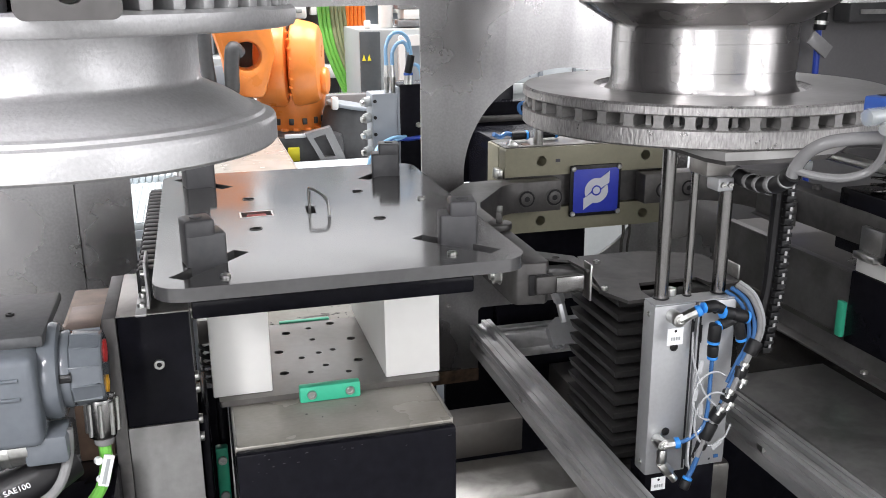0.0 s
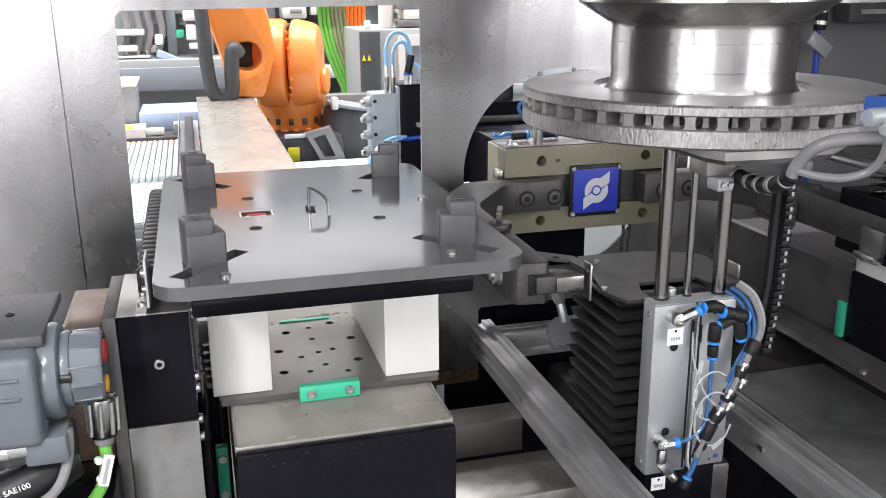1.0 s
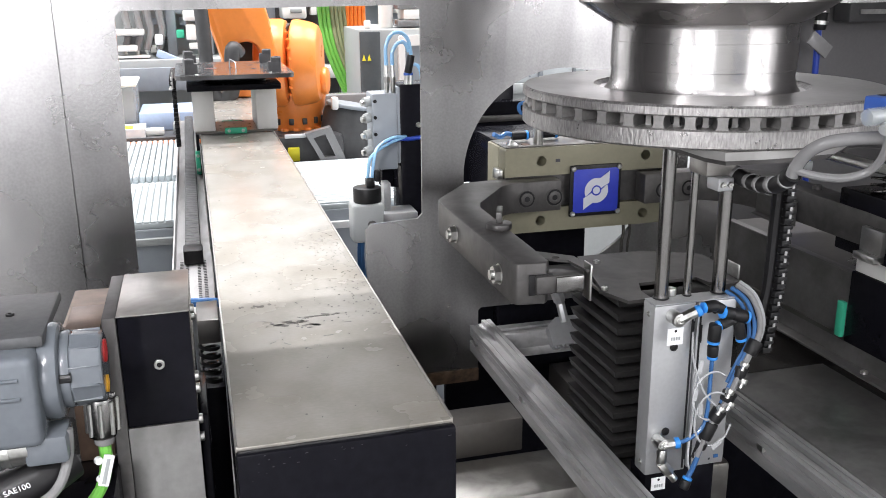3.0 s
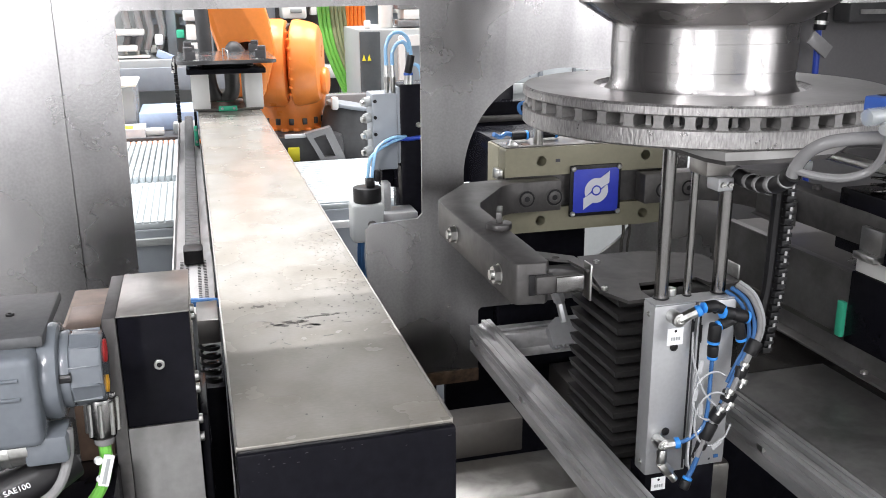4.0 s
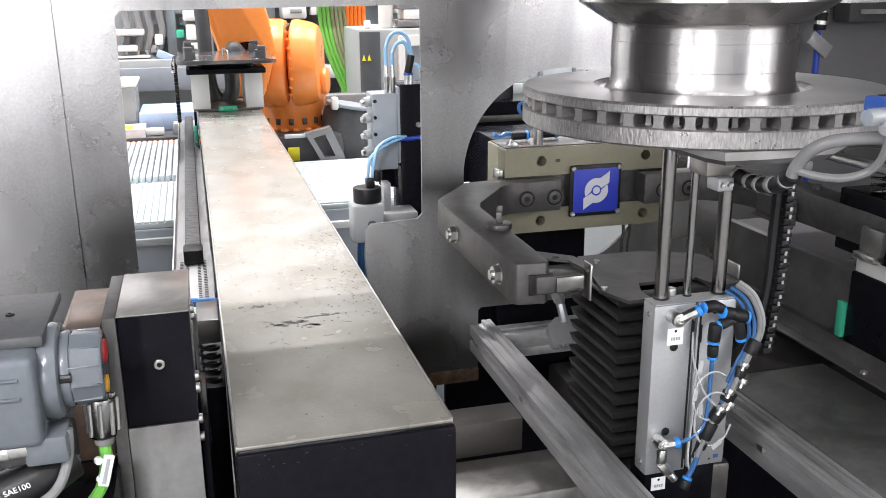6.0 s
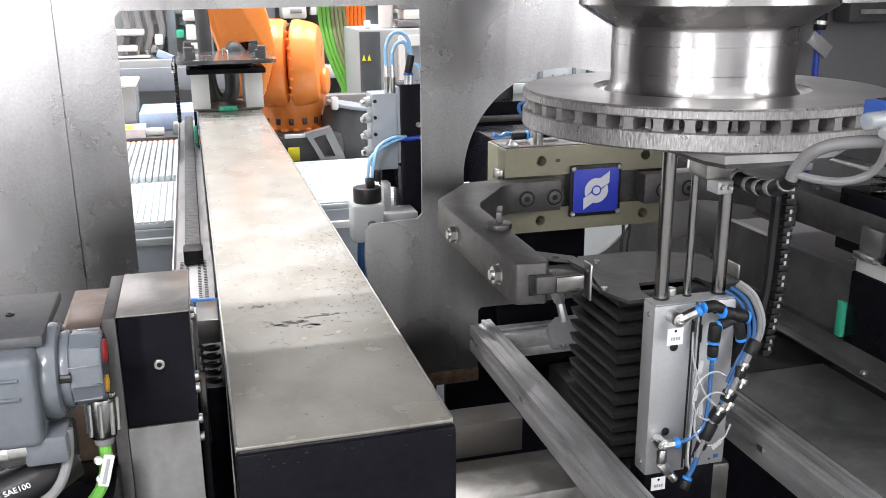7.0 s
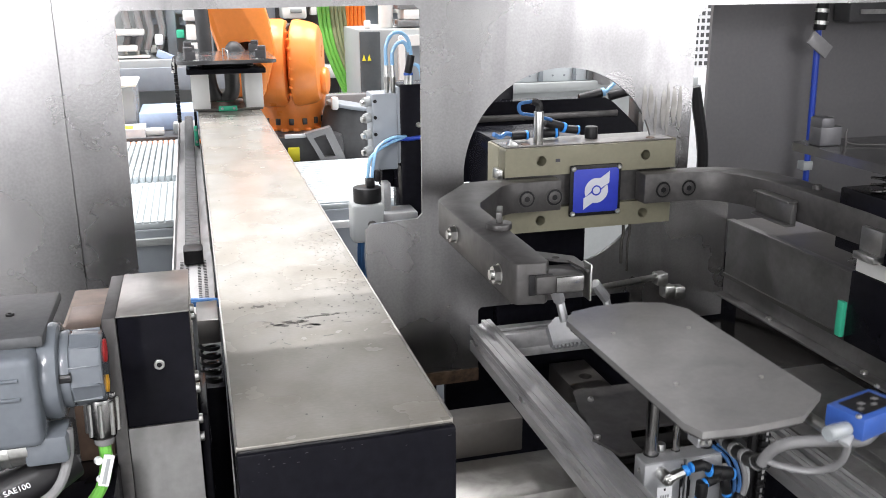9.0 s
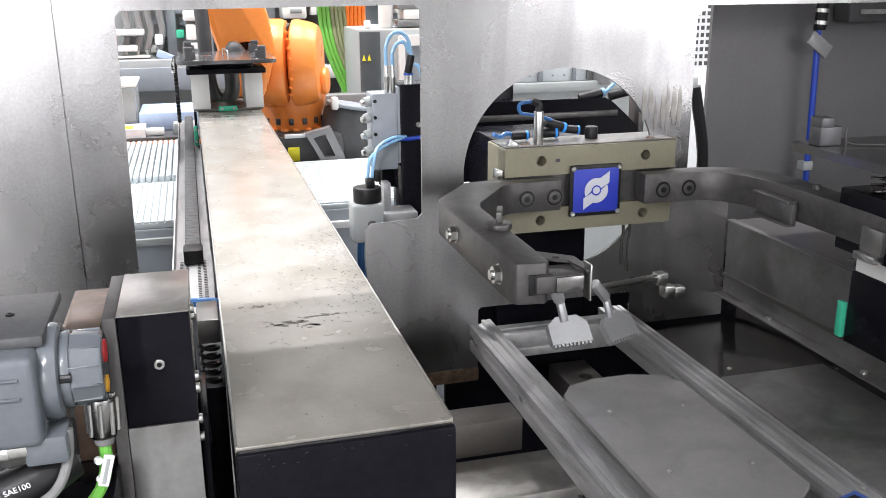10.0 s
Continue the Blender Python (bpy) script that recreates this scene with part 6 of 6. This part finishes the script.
    for x, z, w, h in ((-0.62, -0.24, 0.40, 0.03), (-0.62, -0.32, 0.36, 0.03), (-0.62, -0.355, 0.42, 0.012), (-0.02, -0.17, 0.12, 0.05), (-0.01, -0.27, 0.05, 0.08), (0.0, -0.315, 0.10, 0.03), (-0.17, -0.29, 0.04, 0.05)):
        part("white_unit", box(x, x + w, 5.0, 5.12, z, z + h, 0.008), WHITE, t)
    for x, w in ((-0.11, 0.05), (0.06, 0.07), (0.15, 0.06)):
        part("upright", box(x, x + w, 5.15, 5.25, -0.36, 0.6, 0.006), BENCH, t)
    rnd = random.Random(21)
    for k in range(26):
        x, z = rnd.uniform(-0.35, 0.28), rnd.uniform(-0.34, 0.02)
        w, h = rnd.uniform(0.02, 0.09), rnd.uniform(0.012, 0.05)
        part("fitted_unit", box(x, x + w, 5.16 + k * 0.004, 5.29, z, z + h, 0.004), rnd.choice((WHITE, BENCH, GREY_HOSE, ROBOT_DARK, CABINET, BIN_BLUE)), t)
    part("green_unit", box(-0.06, -0.02, 5.05, 5.14, -0.26, -0.22, 0.004), GREEN, t)
    part("blue_lever", turn_about(box(-0.17, -0.05, 4.98, 5.02, -0.37, -0.33, 0.008), (-0.12, 5.0, -0.35), 'Y', 25), BIN_BLUE, t)
    t = thing("rear_cabinet", (0.75, 5.6, FLOOR), "grey machine cabinet behind the robot", "cabinet")
    part("body", box(0.42, 1.9, 5.5, 6.1, FLOOR, 0.9, 0.02), BENCH, t)
    part("door", box(0.50, 0.86, 5.485, 5.499, FLOOR + 0.1, 0.6, 0.006), ROBOT_DARK, t)
    part("door_edge", box(0.87, 0.90, 5.48, 5.499, FLOOR + 0.1, 0.6, 0.004), PAPER, t)
    for x, z, w, h in ((0.52, -0.18, 0.14, 0.07), (0.60, -0.33, 0.12, 0.10), (0.66, -0.52, 0.20, 0.07), (1.0, -0.10, 0.3, 0.16), (1.18, -0.16, 0.2, 0.05)):
        part("white_unit", box(x, x + w, 5.30, 5.48, z, z + h, 0.012), WHITE, t)
    rnd = random.Random(5)
    for k in range(22):
        x, z = rnd.uniform(0.44, 0.95), rnd.uniform(-0.55, 0.0)
        w, h = rnd.uniform(0.03, 0.12), rnd.uniform(0.015, 0.06)
        part("fitted_unit", box(x, x + w, 5.28 + k * 0.004, 5.47, z, z + h, 0.005), rnd.choice((WHITE, BENCH, GREY_HOSE, CABINET, ROBOT_DARK)), t)
    t = thing("parts_crate", (0.62, 4.45, FLOOR), "grey plastic crate behind the robot foot", "crate")
    part("crate", box(0.56, 0.98, 4.30, 4.39, FLOOR, -0.50, 0.01), GREY_HOSE, t)
    # behind the round opening
    t = thing("linear_axis", (0.6, 1.8, -0.4), "black linear axis behind the round opening", "axis")
    part("axis_body", slab([(0.36, -0.40), (0.93, -0.40), (0.93, -0.300), (0.905, -0.275), (0.868, -0.243), (0.852, -0.235), (0.36, -0.235)], [], 'y', 1.78, 1.82), PAINT_BLACK, t)
    part("axis_motor", box(0.545, 0.66, 1.825, 1.90, -0.40, -0.188, 0.004), PAINT_BLACK, t)
    part("guide_rail", box(0.37, 0.88, 1.772, 1.7795, -0.275, -0.262, 0.002), JAW, t)
    part("end_cap", box(0.9305, 0.945, 1.775, 1.825, -0.405, -0.230, 0.003), JAW, t)
    for x, z in ((0.44, -0.238), (0.80, -0.238), (0.87, -0.236)):
        part("air_fitting", cyl((x, 1.80, z), (x + 0.05, 1.795, z + 0.012), 0.010, seg=14, bev=0.002), BLACK, t)
        part("fitting_ring", cyl((x + 0.05, 1.795, z + 0.012), (x + 0.056, 1.7945, z + 0.0135), 0.0095, seg=14), PALE_HOSE, t)
    part("pale_hose", tube([(0.86, 1.795, -0.225), (0.89, 1.79, -0.20), (0.92, 1.79, -0.215), (0.94, 1.79, -0.25)], 0.004, 8), PALE_HOSE, t)
    t = thing("perforated_post", (2.82, 4.6, FLOOR), "white perforated sheet metal post", "post")
    part("post", box(2.70, 2.93, 4.6, 4.7, FLOOR, 0.6, 0.004), PAPER, t)
    for r in range(12):
        for c in range(3):
            part("slot", box(2.735 + c * 0.034, 2.755 + c * 0.034, 4.597, 4.5995, -0.02 - r * 0.039, 0.002 - r * 0.039), ROBOT_DARK, t)
    lone("black_hose", tube([(1.018, 1.70, -0.21), (1.030, 1.70, -0.26), (1.045, 1.70, -0.33), (1.050, 1.70, -0.40), (1.046, 1.70, -0.60)], 0.012, 10), BLACK, "black hose behind the partition edge", "hose", "", 35, (1.046, 1.70, -0.60))
    t = thing("glazed_machine", (1.9, 4.1, FLOOR), "pale machine with long window band and posts", "machine")
    part("body", box(1.25, 2.45, 4.1, 4.7, FLOOR, -0.46, 0.01), CABINET, t)
    part("glazing", box(1.27, 2.43, 4.15, 4.17, -0.46, -0.20, 0.004), GLAZING, t, "pale window band")
    part("top_rail", box(1.25, 2.45, 4.1, 4.2, -0.20, 0.3, 0.006), HALL_WALL, t)
    part("sill", box(1.25, 2.45, 4.06, 4.099, -0.50, -0.455, 0.006), CABINET, t)
    for x, w in ((1.45, 0.012), (1.62, 0.02), (1.80, 0.012), (1.875, 0.045), (2.02, 0.02), (2.2, 0.03)):
        part("post", box(x, x + w, 4.12, 4.149, -0.455, -0.20, 0.003), BENCH if w < 0.04 else GREY_HOSE, t)
    part("control_unit", box(1.90, 1.95, 4.02, 4.12, -0.47, -0.385, 0.006), GREY_HOSE, t)
    for k in range(9):
        part("rivet", cyl((1.40 + k * 0.06, 4.149, -0.43), (1.40 + k * 0.06, 4.145, -0.43), 0.005, seg=8), BENCH, t)


hall_things()


# ---- moving things ----
def motions():
    def slide(y):
        return pose(SHUTTLE_BASE.x, SHUTTLE_BASE.y + y, SHUTTLE_BASE.z)
    path = ((0, 0), (0.5, 0), (0.9, 0), (1.0, 0.002), (1.1, 0.018), (1.2, 0.09), (1.3, 0.19), (1.4, 0.29), (1.5, 0.395), (1.6, 0.507), (1.8, 0.738), (2.0, 0.96), (2.2, 1.17), (2.5, 1.465), (2.7, 1.65), (2.95, 1.88), (3.2, 2.11), (3.45, 2.31), (3.6, 2.42), (3.7, 2.47), (3.8, 2.49), (4.0, 2.49), (10, 2.49))
    walk(SHUTTLE, [(t, slide(y)) for t, y in path])

    def drop(dz):
        return pose(LIFT_BASE.x, LIFT_BASE.y, LIFT_BASE.z + dz)
    down = ((0, 0), (5.7, 0), (6.8, -0.002), (7.0, -0.003), (7.5, -0.003), (7.7, 0), (8.0, 0), (8.4, 0), (8.5, -0.0165), (8.6, -0.085), (8.7, -0.175), (8.8, -0.252), (8.9, -0.272), (9.0, -0.284), (9.5, -0.340), (10, -0.395))
    walk(LIFT_TABLE, [(t, drop(z)) for t, z in down])
    sink = ((0, 0), (5.7, 0), (8.0, 0), (8.4, 0), (8.5, -0.013), (8.6, -0.062), (8.7, -0.125), (8.8, -0.178), (8.9, -0.192), (9.0, -0.201), (9.5, -0.256), (10, -0.311))
    walk(LIFT_CYL, [(t, pose(CYL_BASE.x, CYL_BASE.y, CYL_BASE.z + z)) for t, z in sink])
    n = len(FOLDS)
    for k, (ob, z) in enumerate(FOLDS):
        share = 1 - k / (n - 1) * 0.98
        walk(ob, [(t, pose(0, 0, z + d * share)) for t, d in sink])

    def disc(dz, dx=0.0):
        return pose(DISC_AT.x + dx, DISC_AT.y, DISC_AT.z + dz)
    lifted = ((0, 0), (5.7, 0), (6.8, -0.002), (7.0, -0.003), (7.45, -0.003), (7.5, -0.002), (7.6, 0.018), (7.7, 0.085), (7.8, 0.20), (7.9, 0.32), (8.1, 0.45), (10, 0.45))
    walk(turned, [(t, disc(z)) for t, z in lifted])
    walk(UNLOAD, [(t, pose(DISC_AT.x, DISC_AT.y, 0.45 + z)) for t, z in lifted])

    def cast(dz):
        return pose(RAW_AT.x, RAW_AT.y, RAW_AT.z + dz)
    up = ((0, 0), (0.1, 0), (0.2, 0.001), (0.3, 0.012), (0.4, 0.062), (0.5, 0.125), (0.6, 0.20), (0.8, 0.34), (1.0, 0.42), (10, 0.42))
    walk(GANTRY, [(t, pose(RAW_AT.x, RAW_AT.y, 0.5 + z)) for t, z in up])
    walk(raw, [(0, cast(0)), (0.1, cast(0)), (0.2, cast(0.001)), (0.3, cast(0.012)), (0.4, cast(0.062)), (0.5, cast(0.125)), (0.6, cast(0.20)), (0.8, cast(0.34)), (1.0, cast(0.42)), (10, cast(0.42))])


motions()
